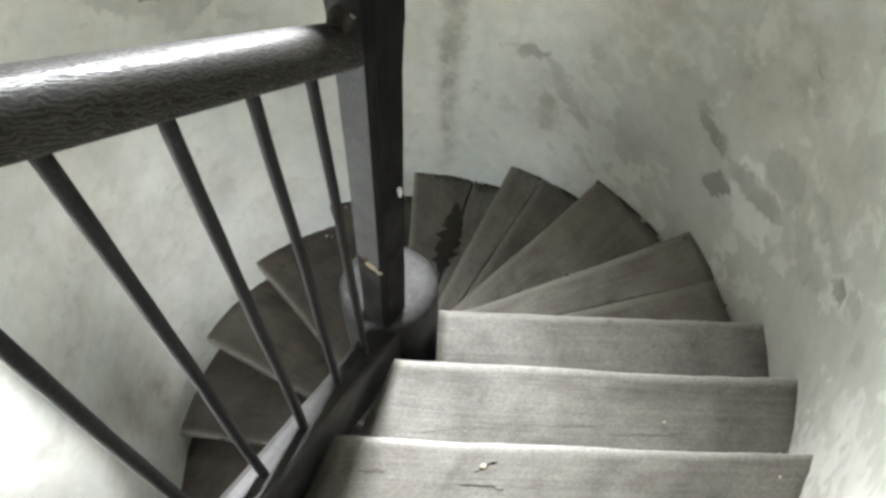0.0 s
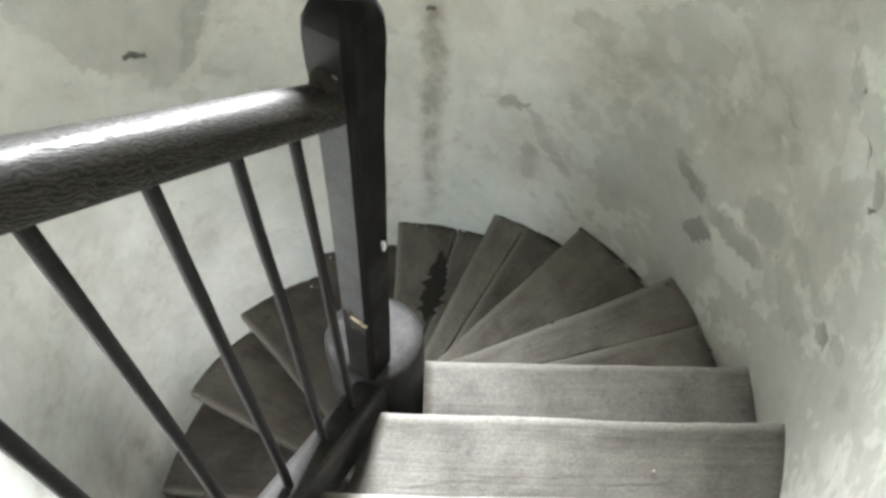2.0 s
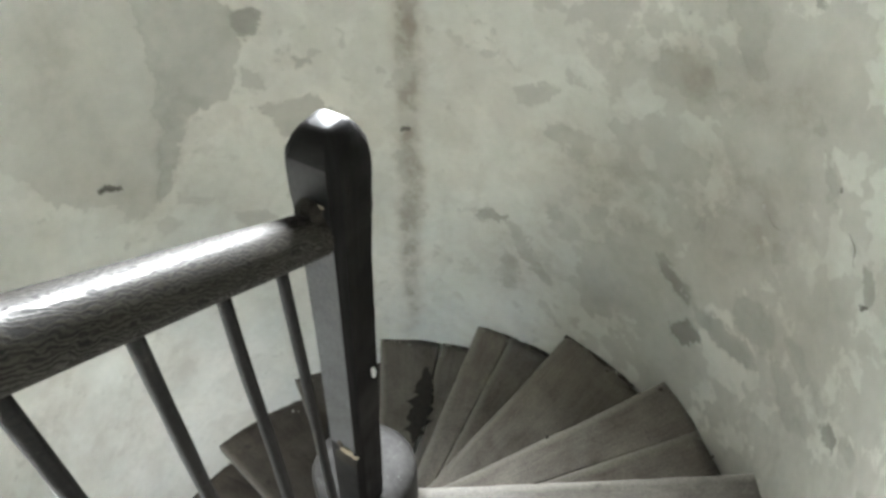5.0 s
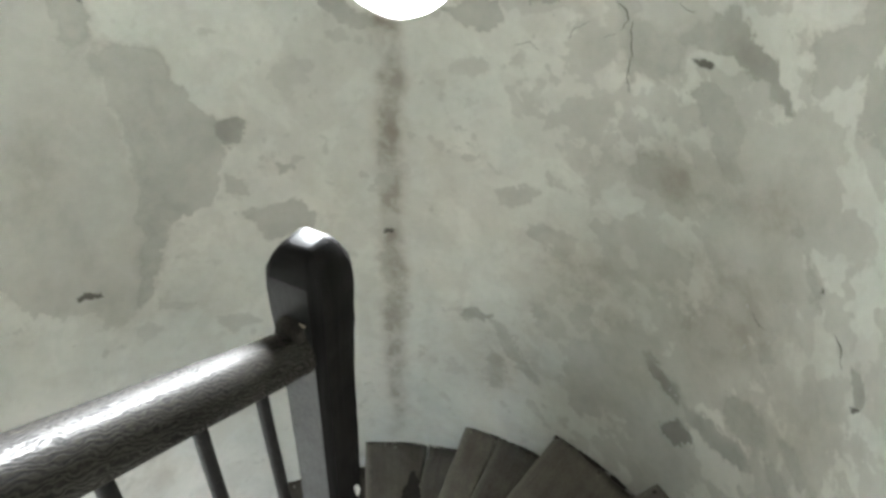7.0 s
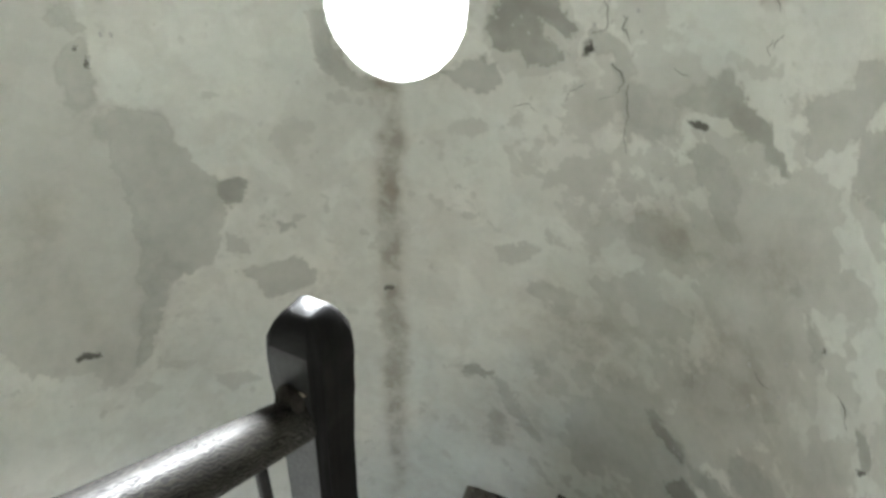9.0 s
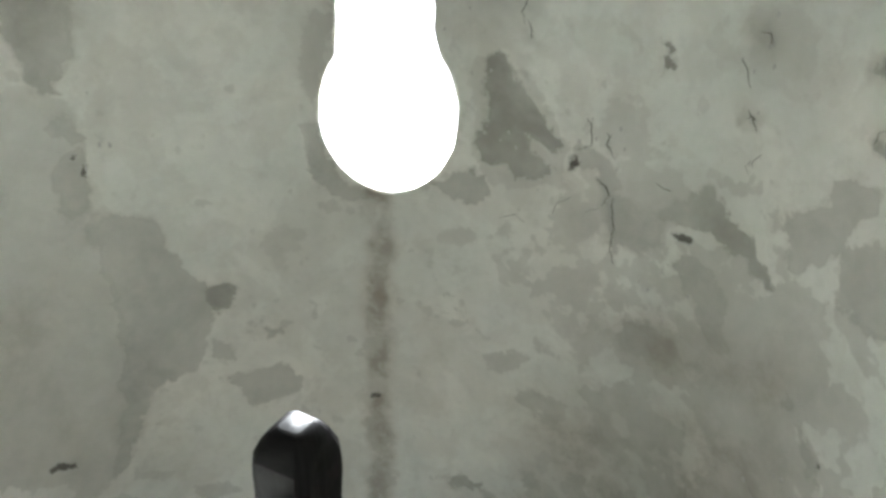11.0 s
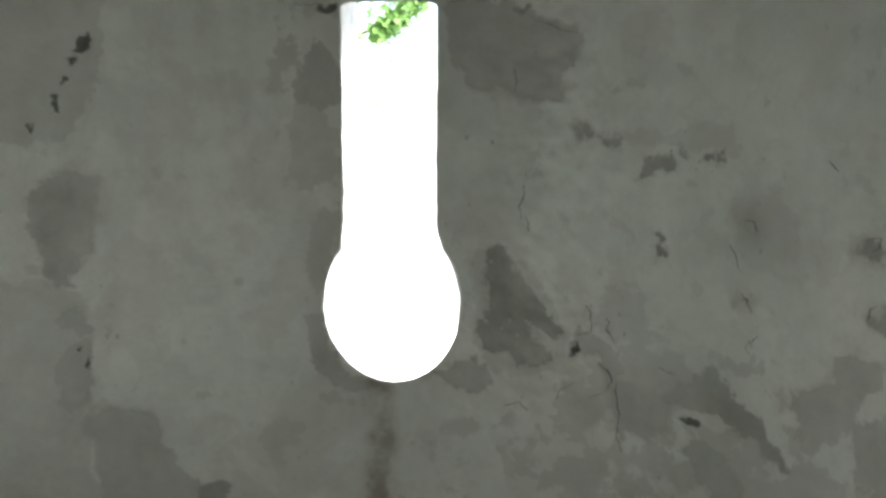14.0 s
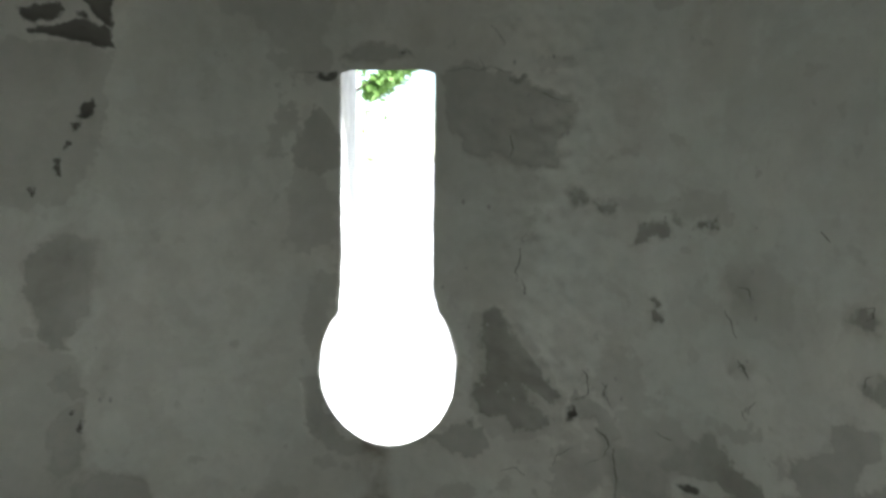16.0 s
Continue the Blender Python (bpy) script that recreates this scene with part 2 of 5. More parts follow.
def spotted_material(name, dark, light, rough, scale, gloss=0.4, specks=None, speck_at=0.62):
    m, n, l, bsdf = material(name)
    pos = n.new("ShaderNodeNewGeometry").outputs["Position"]
    a = noise_node(n, l, scale, 6, 0.65, pos).outputs[0]
    b = noise_node(n, l, scale * 6, 3, 0.6, pos).outputs[0]
    r = ramp(n, [(0.3, dark), (0.66, light)])
    l.new(math_node(n, l, "ADD", math_node(n, l, "MULTIPLY", a, 0.7), math_node(n, l, "MULTIPLY", b, 0.3)), r.inputs[0])
    c = r.outputs[0]
    if specks:
        d = noise_node(n, l, scale * 4, 4, 0.7, pos, 1.2).outputs[0]
        k = ramp(n, [(speck_at, (0, 0, 0)), (speck_at + 0.06, (1, 1, 1))])
        l.new(d, k.inputs[0])
        c = mix_node(n, l, math_node(n, l, "MULTIPLY", k.outputs[0], 0.7), c, specks)
    l.new(c, bsdf.inputs["Base Color"])
    bsdf.inputs["Roughness"].default_value = rough
    bsdf.inputs["Specular IOR Level"].default_value = gloss
    bump(n, l, math_node(n, l, "ADD", a, math_node(n, l, "MULTIPLY", b, 0.3)), 0.35, 0.004, bsdf)
    return m


PLASTER = plaster_material()
WHITE = white_material()
TREAD = wood_material("worn_oak", (0.056, 0.051, 0.043), (0.162, 0.150, 0.130), 0.55, 0.7, 0.4, (0.34, 0.322, 0.29), 0.9, 0.33, (2.2, 46, 1))
# darker copy of the brown oak: shade on the lower winders put into the colour
SHADEDWINDER = wood_material("shaded_brown_worn_oak", (0.023, 0.0195, 0.0155), (0.070, 0.060, 0.048), 0.62, 0.7, 0.3, (0.15, 0.137, 0.117), 0.9, 0.42, (2.2, 46, 1))
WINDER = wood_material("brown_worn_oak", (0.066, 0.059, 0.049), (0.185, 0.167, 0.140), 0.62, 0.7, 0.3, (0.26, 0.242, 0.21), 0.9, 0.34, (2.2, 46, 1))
RISER = wood_material("dirty_oak", (0.05, 0.043, 0.035), (0.12, 0.105, 0.085), 0.75)
RAIL = wood_material("dark_rail_wood", (0.005, 0.0047, 0.0042), (0.050, 0.045, 0.037), 0.45, 0.32, 0.26, None, 1.6, 0.72, (22, 120, 1), True)
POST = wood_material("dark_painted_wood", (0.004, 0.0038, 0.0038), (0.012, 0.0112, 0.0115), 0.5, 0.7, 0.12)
# paler copy of the post's paint, standing for light that falls on it
POSTLIT = wood_material("lit_grey_paint", (0.052, 0.054, 0.058), (0.092, 0.095, 0.101), 0.45, 0.5, 0.3, fade=1.15)
STRING = wood_material("worn_dark_wood", (0.012, 0.0115, 0.011), (0.048, 0.046, 0.044), 0.5, 0.8, 0.36)
IRON = spotted_material("dark_rod", (0.003, 0.0028, 0.0029), (0.010, 0.0094, 0.0091), 0.5, 60, 0.26, (0.045, 0.041, 0.039), 0.59)
DRUM = spotted_material("grey_painted_newel", (0.014, 0.0135, 0.013), (0.052, 0.050, 0.048), 0.55, 14, 0.2, (0.14, 0.14, 0.14), 0.625)
DIRT = spotted_material("brown_dirt", (0.018, 0.015, 0.012), (0.075, 0.066, 0.053), 0.95, 90)
# rotten wood, and also the black that paints shade at the rail joint
ROTSHADE = spotted_material("rotten_wood_and_shade", (0.012, 0.010, 0.008), (0.035, 0.03, 0.024), 0.9, 60)
DUST = spotted_material("crack_dust", (0.17, 0.165, 0.14), (0.28, 0.27, 0.235), 0.9, 40)
BARE = spotted_material("bare_splintered_wood", (0.30, 0.25, 0.18), (0.5, 0.44, 0.34), 0.8, 60)
GLINT = spotted_material("white_glint", (0.7, 0.7, 0.7), (0.85, 0.85, 0.85), 0.35, 60)
LIME = spotted_material("limewash_flake", (0.33, 0.325, 0.30), (0.50, 0.49, 0.46), 0.9, 60)
STONE = spotted_material("outer_masonry", (0.22, 0.21, 0.18), (0.38, 0.36, 0.31), 0.9, 6)
GRAVEL = spotted_material("pale_gravel", (0.42, 0.40, 0.36), (0.6, 0.58, 0.53), 0.9, 0.7)
BARK = spotted_material("bark", (0.06, 0.05, 0.04), (0.16, 0.13, 0.1), 0.9, 12)
LEAF = spotted_material("leaf", (0.12, 0.24, 0.05), (0.24, 0.40, 0.12), 0.6, 3)


# ---- mesh helpers ----
def link_mesh(name, verts, faces, mat, parent=None, label="", smooth=False, uv=None):
    me = bpy.data.meshes.new(name)
    me.from_pydata([tuple(v) for v in verts], [], faces)
    me.materials.append(mat)
    if smooth:
        me.polygons.foreach_set("use_smooth", [True] * len(me.polygons))
    if uv is not None:
        lay = me.uv_layers.new(name="UVMap")
        idx = np.empty(len(me.loops), int)
        me.loops.foreach_get("vertex_index", idx)
        lay.data.foreach_set("uv", np.asarray(uv, float)[idx].ravel())
    me.update()
    ob = new(name, me)
    if parent is not None:
        ob.parent = parent
    if label:
        tagged(ob, label=label)
    return ob


def part(name, bm, mat, parent, label="", smooth=False):
    me = bpy.data.meshes.new(name)
    bmesh.ops.recalc_face_normals(bm, faces=bm.faces)
    bm.to_mesh(me)
    bm.free()
    me.materials.append(mat)
    if smooth:
        me.polygons.foreach_set("use_smooth", [True] * len(me.polygons))
    ob = new(name, me)
    if parent is not None:
        ob.parent = parent
    if label:
        tagged(ob, label=label)
    return ob


def hash2(ix, iy, seed):
    h = (ix * 374761393 + iy * 668265263 + seed * 974634777) & 0x7FFFFFFF
    h = ((h ^ (h >> 13)) * 1274126177) & 0x7FFFFFFF
    return ((h ^ (h >> 16)) & 0xFFFF) / 65535.0


def value_noise(x, y, seed):
    ix, iy = np.floor(x).astype(np.int64), np.floor(y).astype(np.int64)
    fx, fy = x - ix, y - iy
    fx, fy = fx * fx * (3 - 2 * fx), fy * fy * (3 - 2 * fy)
    a, b = hash2(ix, iy, seed), hash2(ix + 1, iy, seed)
    c, d = hash2(ix, iy + 1, seed), hash2(ix + 1, iy + 1, seed)
    return (a + (b - a) * fx) * (1 - fy) + (c + (d - c) * fx) * fy


def fbm(x, y, scale, octaves, seed):
    """Fractal noise about zero."""
    out, amp, tot = 0, 1.0, 0
    for k in range(octaves):
        out = out + amp * (value_noise(x * scale, y * scale, seed + k) - 0.5)
        tot += amp
        amp, scale = amp * 0.55, scale * 2.03
    return out / tot * 2


# ---- the turret wall ----
def keyhole_outline(steps=26):
    """Outline of the loop as (offset along the wall, height): a stem over a round bulb."""
    hw, top, cz, cw, ch = 0.131, 2.308, 1.466, 0.199, 0.239
    pts = [(-hw, top - 0.012), (-hw + 0.02, top - 0.004), (-hw + 0.05, top), (hw - 0.03, top - 0.002), (hw, top - 0.012)]
    for k in range(12):
        pts.append((hw + 0.0015 * math.sin(k * 1.3), top - 0.06 - (top - 0.06 - 1.70) * k / 11))
    a0 = math.asin(min(1, (1.63 - cz) / ch))
    for k in range(steps + 1):
        a = a0 - (math.pi + 2 * a0) * k / steps
        pts.append((cw * math.cos(a) - 0.005, cz + ch * math.sin(a)))
    for k in range(12):
        pts.append((-hw - 0.0012 * math.sin(k * 1.7), 1.70 + (top - 0.06 - 1.70) * k / 11))
    # the edge is broken plaster, not a clean cut
    out = []
    for i, (x, z) in enumerate(pts):
        x1, z1 = pts[(i + 1) % len(pts)]
        steps = max(1, int(math.hypot(x1 - x, z1 - z) / 0.014))
        for k in range(steps):
            px, pz = x + (x1 - x) * k / steps, z + (z1 - z) * k / steps
            g = 0.002 * noise.noise((px * 14, pz * 14, 0.5)) + 0.0022 * noise.noise((px * 50, pz * 50, 2.5))
            out.append((px * (1 + g / 0.15), pz + 0.7 * g))
    return np.array(out)


KEYHOLE = keyhole_outline()
KEYHOLE_OUT = np.array([(x * 0.902, z + 0.30 * max(0, (z - 1.7) / 0.6)) for x, z in KEYHOLE])
SA = radians(-142)
SLIT = np.array([(-0.09, -0.75), (-0.09, 0.75), (0.09, 0.75), (0.09, -0.75)])
DOORWAY = np.array([(-0.5, 0.5), (-0.5, 2.85), (0.5, 2.85), (0.5, 0.5)])


def inside(poly, x, y):
    res = np.zeros(x.shape, bool)
    j = len(poly) - 1
    for i in range(len(poly)):
        (xi, yi), (xj, yj) = poly[i], poly[j]
        if yi != yj:
            res ^= ((yi > y) != (yj > y)) & (x < (xj - xi) * (y - yi) / (yj - yi) + xi)
        j = i
    return res


def nearest_on(poly, x, y):
    best = np.full(x.shape, 1e9)
    bx, by = x.copy(), y.copy()
    for i in range(len(poly)):
        (x0, y0), (x1, y1) = poly[i - 1], poly[i]
        dx, dy = x1 - x0, y1 - y0
        s = np.clip(((x - x0) * dx + (y - y0) * dy) / (dx * dx + dy * dy + 1e-12), 0, 1)
        px, py = x0 + s * dx, y0 + s * dy
        d = (px - x) ** 2 + (py - y) ** 2
        w = d < best
        best[w], bx[w], by[w] = d[w], px[w], py[w]
    return bx, by


BARE_SHAPES, FAINT_SHAPES, CLOUDS, HOLES = [], [], [], []


def bare(tone, *outline):
    """A crisp loss of the limewash; outline in degrees round the wall and metres up."""
    BARE_SHAPES.append((tone, outline))


def faint(tone, *outline):
    """A thin, half worn patch of the limewash."""
    FAINT_SHAPES.append((tone, outline))


def pit(*outline):
    """A hole broken into the plaster."""
    HOLES.append((1.0, outline))


def grime(*p):
    """A damp cloud: degrees, height, half sizes, tilt, strength."""
    CLOUDS.append(p)


bare(.78, (120.8, 1.230), (117.2, 1.218), (115.0, 1.213), (114.0, 1.189), (112.4, 1.172), (111.6, 1.137), (111.5, 1.107), (110.7, 1.080), (109.6, 1.068), (109.5, 1.034), (108.8, 0.997), (107.3, 0.968), (106.0, 0.950), (105.2, 0.889), (105.8, 0.849), (106.7, 0.803), (107.5, 0.754), (108.6, 0.706), (110.2, 0.660), (114.1, 0.653), (117.0, 0.632), (118.4, 0.575), (119.4, 0.502), (121.6, 0.429), (123.6, 0.365), (125.7, 0.365), (122.1, 0.542), (121.5, 0.671), (119.7, 0.783), (119.6, 0.961), (119.9, 1.125), (121.4, 1.168))
faint(.60, (133.6, 1.501), (126.3, 1.367), (121.5, 1.258), (119.4, 1.139), (117.4, 0.679), (119.1, 0.511), (123.6, 0.365), (127.4, 0.324), (128.9, 0.307), (131.9, 0.337), (131.7, 0.402), (133.2, 0.439), (136.9, 0.470), (139.9, 0.534), (141.1, 0.610), (142.6, 0.670), (147.2, 0.805))
bare(0.95, (107.4, 0.939), (105.6, 0.946), (103.9, 0.943), (102.6, 0.925), (102.4, 0.888), (103.1, 0.845), (105.8, 0.853), (107.9, 0.875))
bare(.78, (106.3, 0.755), (104.6, 0.746), (103.4, 0.701), (103.8, 0.674), (105.8, 0.675), (107.0, 0.701))
bare(.74, (105.3, 0.602), (101.5, 0.602), (97.1, 0.626), (94.8, 0.605), (93.6, 0.550), (94.3, 0.491), (97.6, 0.465), (101.5, 0.469), (103.8, 0.542))
bare(.74, (98.2, 0.751), (95.7, 0.748), (95.5, 0.725), (98.1, 0.722))
bare(.95, (124.3, 1.820), (122.2, 1.849), (119.9, 1.866), (117.5, 1.853), (117.4, 1.802), (117.3, 1.746), (118.0, 1.683), (117.9, 1.654), (119.6, 1.623), (120.9, 1.583), (122.6, 1.581), (124.2, 1.622), (124.8, 1.694), (125.8, 1.737), (125.2, 1.782))
bare(.66, (122.1, 1.417), (120.2, 1.408), (119.3, 1.378), (119.6, 1.319), (120.6, 1.269), (122.3, 1.254), (123.9, 1.271), (123.8, 1.324))
bare(.66, (123.0, 1.493), (121.1, 1.513), (120.1, 1.489), (119.5, 1.445), (121.0, 1.444), (122.3, 1.470))
bare(.8, (89.8, 1.437), (87.9, 1.429), (87.4, 1.365), (86.1, 1.299), (84.3, 1.248), (81.4, 1.235), (79.8, 1.215), (83.2, 1.193), (86.5, 1.215), (88.4, 1.242), (89.4, 1.301), (89.8, 1.367))
bare(.9, (71.7, 1.257), (69.6, 1.277), (65.9, 1.301), (62.9, 1.295), (61.4, 1.263), (62.8, 1.226), (66.2, 1.213), (69.6, 1.227))
bare(1.05, (63.2, 1.640), (61.6, 1.648), (59.9, 1.624), (58.2, 1.573), (56.1, 1.530), (54.8, 1.494), (52.3, 1.453), (51.8, 1.427), (54.2, 1.407), (56.6, 1.433), (57.1, 1.390), (55.0, 1.372), (52.9, 1.379), (53.6, 1.343), (55.7, 1.311), (58.2, 1.312), (60.0, 1.358), (62.5, 1.343), (63.8, 1.349), (64.4, 1.415), (63.3, 1.467), (62.9, 1.533), (63.4, 1.596))
faint(.5, (66.7, 1.620), (64.4, 1.654), (60.4, 1.643), (55.3, 1.547), (51.0, 1.449), (51.5, 1.318), (57.3, 1.280), (63.3, 1.298), (65.1, 1.380), (64.3, 1.514))
bare(1.0, (66.1, 1.318), (64.9, 1.326), (64.5, 1.299), (65.9, 1.293))
bare(1.2, (50.9, 1.414), (49.7, 1.429), (48.7, 1.401), (49.5, 1.371), (50.5, 1.376))
bare(.72, (50.8, 1.422), (49.0, 1.440), (46.1, 1.425), (43.9, 1.392), (43.1, 1.351), (43.9, 1.317), (41.6, 1.314), (38.0, 1.319), (36.5, 1.284), (36.7, 1.229), (38.1, 1.196), (41.4, 1.190), (42.8, 1.149), (43.9, 1.240), (45.5, 1.340), (47.0, 1.385), (48.9, 1.370))
bare(.95, (37.2, 1.317), (35.9, 1.344), (33.7, 1.354), (33.5, 1.389), (32.1, 1.414), (30.2, 1.416), (28.9, 1.385), (27.1, 1.356), (24.8, 1.332), (23.1, 1.298), (21.2, 1.274), (20.2, 1.248), (20.6, 1.215), (22.0, 1.238), (24.1, 1.283), (26.9, 1.288), (28.9, 1.315), (31.6, 1.310), (33.9, 1.309), (36.2, 1.301))
bare(.8, (34.7, 1.192), (32.2, 1.231), (30.6, 1.229), (28.1, 1.197), (25.9, 1.156), (25.4, 1.064), (24.1, 1.030), (26.6, 1.019), (28.3, 1.051), (30.3, 1.106), (31.9, 1.164))
faint(.6, (27.3, 1.203), (23.9, 1.190), (21.2, 1.202), (18.5, 1.258), (15.3, 1.235), (13.0, 1.178), (14.3, 1.118), (10.5, 1.138), (8.9, 1.026), (13.0, 0.962), (10.1, 0.909), (12.4, 0.833), (18.7, 0.801), (23.6, 0.804), (29.0, 0.847), (26.2, 0.989), (25.1, 1.101))
bare(.75, (21.0, 1.421), (19.1, 1.454), (16.8, 1.483), (15.5, 1.521), (13.7, 1.555), (11.8, 1.563), (11.5, 1.518), (13.5, 1.456), (13.1, 1.406), (15.4, 1.374), (17.2, 1.312), (18.1, 1.297), (19.4, 1.331), (20.6, 1.379))
bare(.75, (13.9, 1.406), (11.2, 1.441), (8.2, 1.463), (5.2, 1.314), (8.2, 1.284), (10.5, 1.283), (12.3, 1.289), (12.9, 1.341))
faint(.62, (53.0, 1.027), (50.9, 1.065), (47.6, 1.093), (44.5, 1.086), (44.0, 1.055), (46.1, 1.004), (46.2, 0.948), (47.9, 0.930), (50.0, 0.969), (52.3, 0.984))
faint(.5, (69.6, 1.112), (65.2, 1.141), (63.6, 1.119), (66.0, 1.084), (65.6, 1.067), (68.7, 1.072))
faint(.5, (54.2, 1.171), (50.8, 1.196), (48.6, 1.148), (49.5, 1.117), (52.1, 1.129))
faint(.45, (58.5, 1.061), (56.2, 1.060), (54.8, 1.026), (56.5, 1.014))
bare(.78, (40.2, 0.947), (37.8, 0.986), (35.0, 0.976), (32.1, 0.959), (29.9, 0.928), (33.2, 0.884), (36.8, 0.875), (39.9, 0.904))
faint(.55, (23.2, 0.846), (18.8, 0.926), (16.9, 0.867), (17.4, 0.784), (21.9, 0.752), (24.2, 0.776))
faint(.6, (10.8, 1.074), (9.9, 1.147), (6.6, 1.150), (4.8, 1.092), (7.4, 1.035), (9.5, 1.032))
bare(.8, (15.1, 1.022), (13.7, 1.017), (13.8, 0.991), (14.8, 0.984))
faint(.62, (14.4, 0.940), (11.9, 0.929), (8.2, 0.890), (8.2, 0.820), (11.8, 0.826), (14.2, 0.874))
bare(.7, (12.3, 0.972), (9.0, 0.926), (8.3, 0.871), (9.8, 0.896))
bare(.8, (27.4, 0.505), (25.7, 0.540), (25.0, 0.511), (26.7, 0.487))
bare(.72, (14.3, 0.633), (12.5, 0.679), (11.2, 0.643), (12.7, 0.603))
bare(1.0, (0.5, 0.839), (-0.8, 0.850), (-2.5, 0.828), (-2.7, 0.788), (-1.7, 0.772), (-0.1, 0.799))
bare(1.05, (31.9, 0.295), (30.3, 0.311), (28.1, 0.289), (25.3, 0.279), (23.7, 0.248), (23.9, 0.216), (25.8, 0.216), (27.4, 0.238), (29.5, 0.249))
bare(.85, (23.5, 0.243), (21.1, 0.238), (16.4, 0.293), (14.6, 0.269), (11.1, 0.317), (7.4, 0.283), (9.1, 0.233), (12.7, 0.222), (16.3, 0.197), (21.0, 0.184))
bare(1.15, (25.4, 0.083), (23.0, 0.167), (20.5, 0.139), (18.9, 0.118), (21.2, 0.077), (24.5, 0.048))
bare(.8, (16.4, 0.382), (14.8, 0.443), (11.9, 0.472), (9.1, 0.468), (7.3, 0.416), (7.8, 0.351), (10.5, 0.346), (14.6, 0.335))
bare(.75, (7.0, 0.374), (4.6, 0.388), (0.9, 0.388), (-2.8, 0.396), (-6.2, 0.398), (-5.8, 0.353), (-1.5, 0.324), (3.2, 0.319))
bare(1.1, (-6.7, 0.426), (-7.1, 0.483), (-9.7, 0.476), (-9.8, 0.438), (-7.9, 0.403))
bare(.72, (-2.8, 0.475), (-6.5, 0.488), (-5.9, 0.441), (-3.0, 0.442))
faint(.6, (15.2, 0.619), (13.2, 0.639), (9.5, 0.656), (8.8, 0.611), (12.1, 0.581))
bare(.8, (-9.9, 0.495), (-10.9, 0.532), (-13.8, 0.528), (-13.6, 0.491))
bare(.8, (-17.0, 0.507), (-18.9, 0.542), (-20.3, 0.525), (-18.7, 0.490))
faint(.6, (15.2, 0.063), (10.5, 0.102), (5.9, 0.082), (6.0, 0.012), (11.2, 0.016))
faint(.6, (20.0, 0.482), (17.2, 0.561), (14.9, 0.521), (17.3, 0.447))
bare(.7, (4.9, 0.346), (1.5, 0.362), (-2.6, 0.351), (-2.5, 0.291), (1.1, 0.290))
bare(.7, (5.4, 0.485), (1.5, 0.517), (-2.1, 0.471), (-0.4, 0.445), (2.7, 0.446))
faint(.6, (41.4, 0.918), (37.3, 0.955), (31.7, 0.912), (29.3, 0.889), (31.4, 0.847), (36.9, 0.820), (40.2, 0.841))
faint(.5, (27.8, 0.820), (24.1, 0.886), (18.6, 0.878), (18.0, 0.780), (23.5, 0.731))
faint(.6, (62.9, 0.684), (57.4, 0.738), (54.4, 0.719), (56.9, 0.661), (61.6, 0.634))
bare(.72, (60.2, 0.072), (57.8, 0.059), (54.8, -0.031), (51.3, -0.083), (50.6, -0.140), (53.5, -0.128), (57.2, -0.042), (60.0, 0.032))
faint(.6, (62.1, -0.042), (58.9, -0.060), (58.6, -0.239), (61.2, -0.248))
faint(.5, (127.3, 0.287), (124.1, 0.291), (123.0, 0.214), (127.2, 0.220))
faint(.55, (119.9, 0.328), (116.6, 0.301), (117.5, 0.264), (119.9, 0.290))
faint(.55, (113.6, 0.185), (107.3, 0.171), (105.7, 0.099), (111.2, 0.096))
bare(.66, (82.8, 0.362), (79.6, 0.380), (78.6, 0.268), (80.8, 0.223), (82.4, 0.260))
faint(.6, (82.0, 0.094), (78.6, 0.131), (78.1, 0.061), (80.9, 0.038))
bare(1.0, (67.4, 0.112), (65.0, 0.168), (62.8, 0.139), (61.2, 0.165), (61.6, 0.127), (66.0, 0.090))
bare(.68, (61.6, 0.119), (58.9, 0.126), (57.5, 0.050), (59.8, 0.031))
bare(.7, (53.7, 0.253), (51.9, 0.265), (51.9, 0.211), (53.5, 0.201))
bare(.82, (69.8, 2.306), (64.6, 2.315), (60.6, 2.295), (57.0, 2.264), (52.6, 2.240), (51.0, 2.203), (52.1, 2.160), (54.0, 2.116), (53.5, 2.057), (57.9, 2.063), (61.9, 2.070), (66.0, 2.084), (68.4, 2.138), (69.7, 2.207))
faint(.5, (58.3, 2.338), (52.0, 2.325), (50.8, 2.295), (55.8, 2.292))
bare(1.1, (62.2, 2.299), (59.0, 2.287), (57.0, 2.249), (58.1, 2.220), (60.1, 2.265))
bare(.85, (84.5, 2.334), (81.4, 2.377), (76.6, 2.387), (73.4, 2.352), (75.0, 2.344), (79.8, 2.331))
bare(.75, (91.3, 2.077), (89.7, 2.132), (88.1, 2.195), (86.1, 2.180), (84.7, 2.142), (84.7, 2.032), (87.4, 2.016), (90.1, 2.038))
faint(.6, (88.8, 1.704), (86.7, 1.750), (84.6, 1.734), (84.5, 1.687), (85.9, 1.616), (87.0, 1.519), (88.3, 1.486), (89.4, 1.537), (90.4, 1.586))
bare(1.0, (51.8, 1.989), (50.0, 1.982), (49.2, 1.963), (51.0, 1.962))
bare(1.0, (48.2, 1.963), (45.2, 1.965), (45.4, 1.930), (47.6, 1.929))
bare(1.1, (42.1, 1.916), (38.1, 1.907), (37.5, 1.886), (38.3, 1.873), (42.0, 1.868))
bare(1.0, (37.4, 1.938), (36.0, 1.939), (35.8, 1.915), (37.0, 1.917))
bare(1.15, (33.8, 1.929), (32.4, 1.935), (32.4, 1.916), (34.1, 1.917))
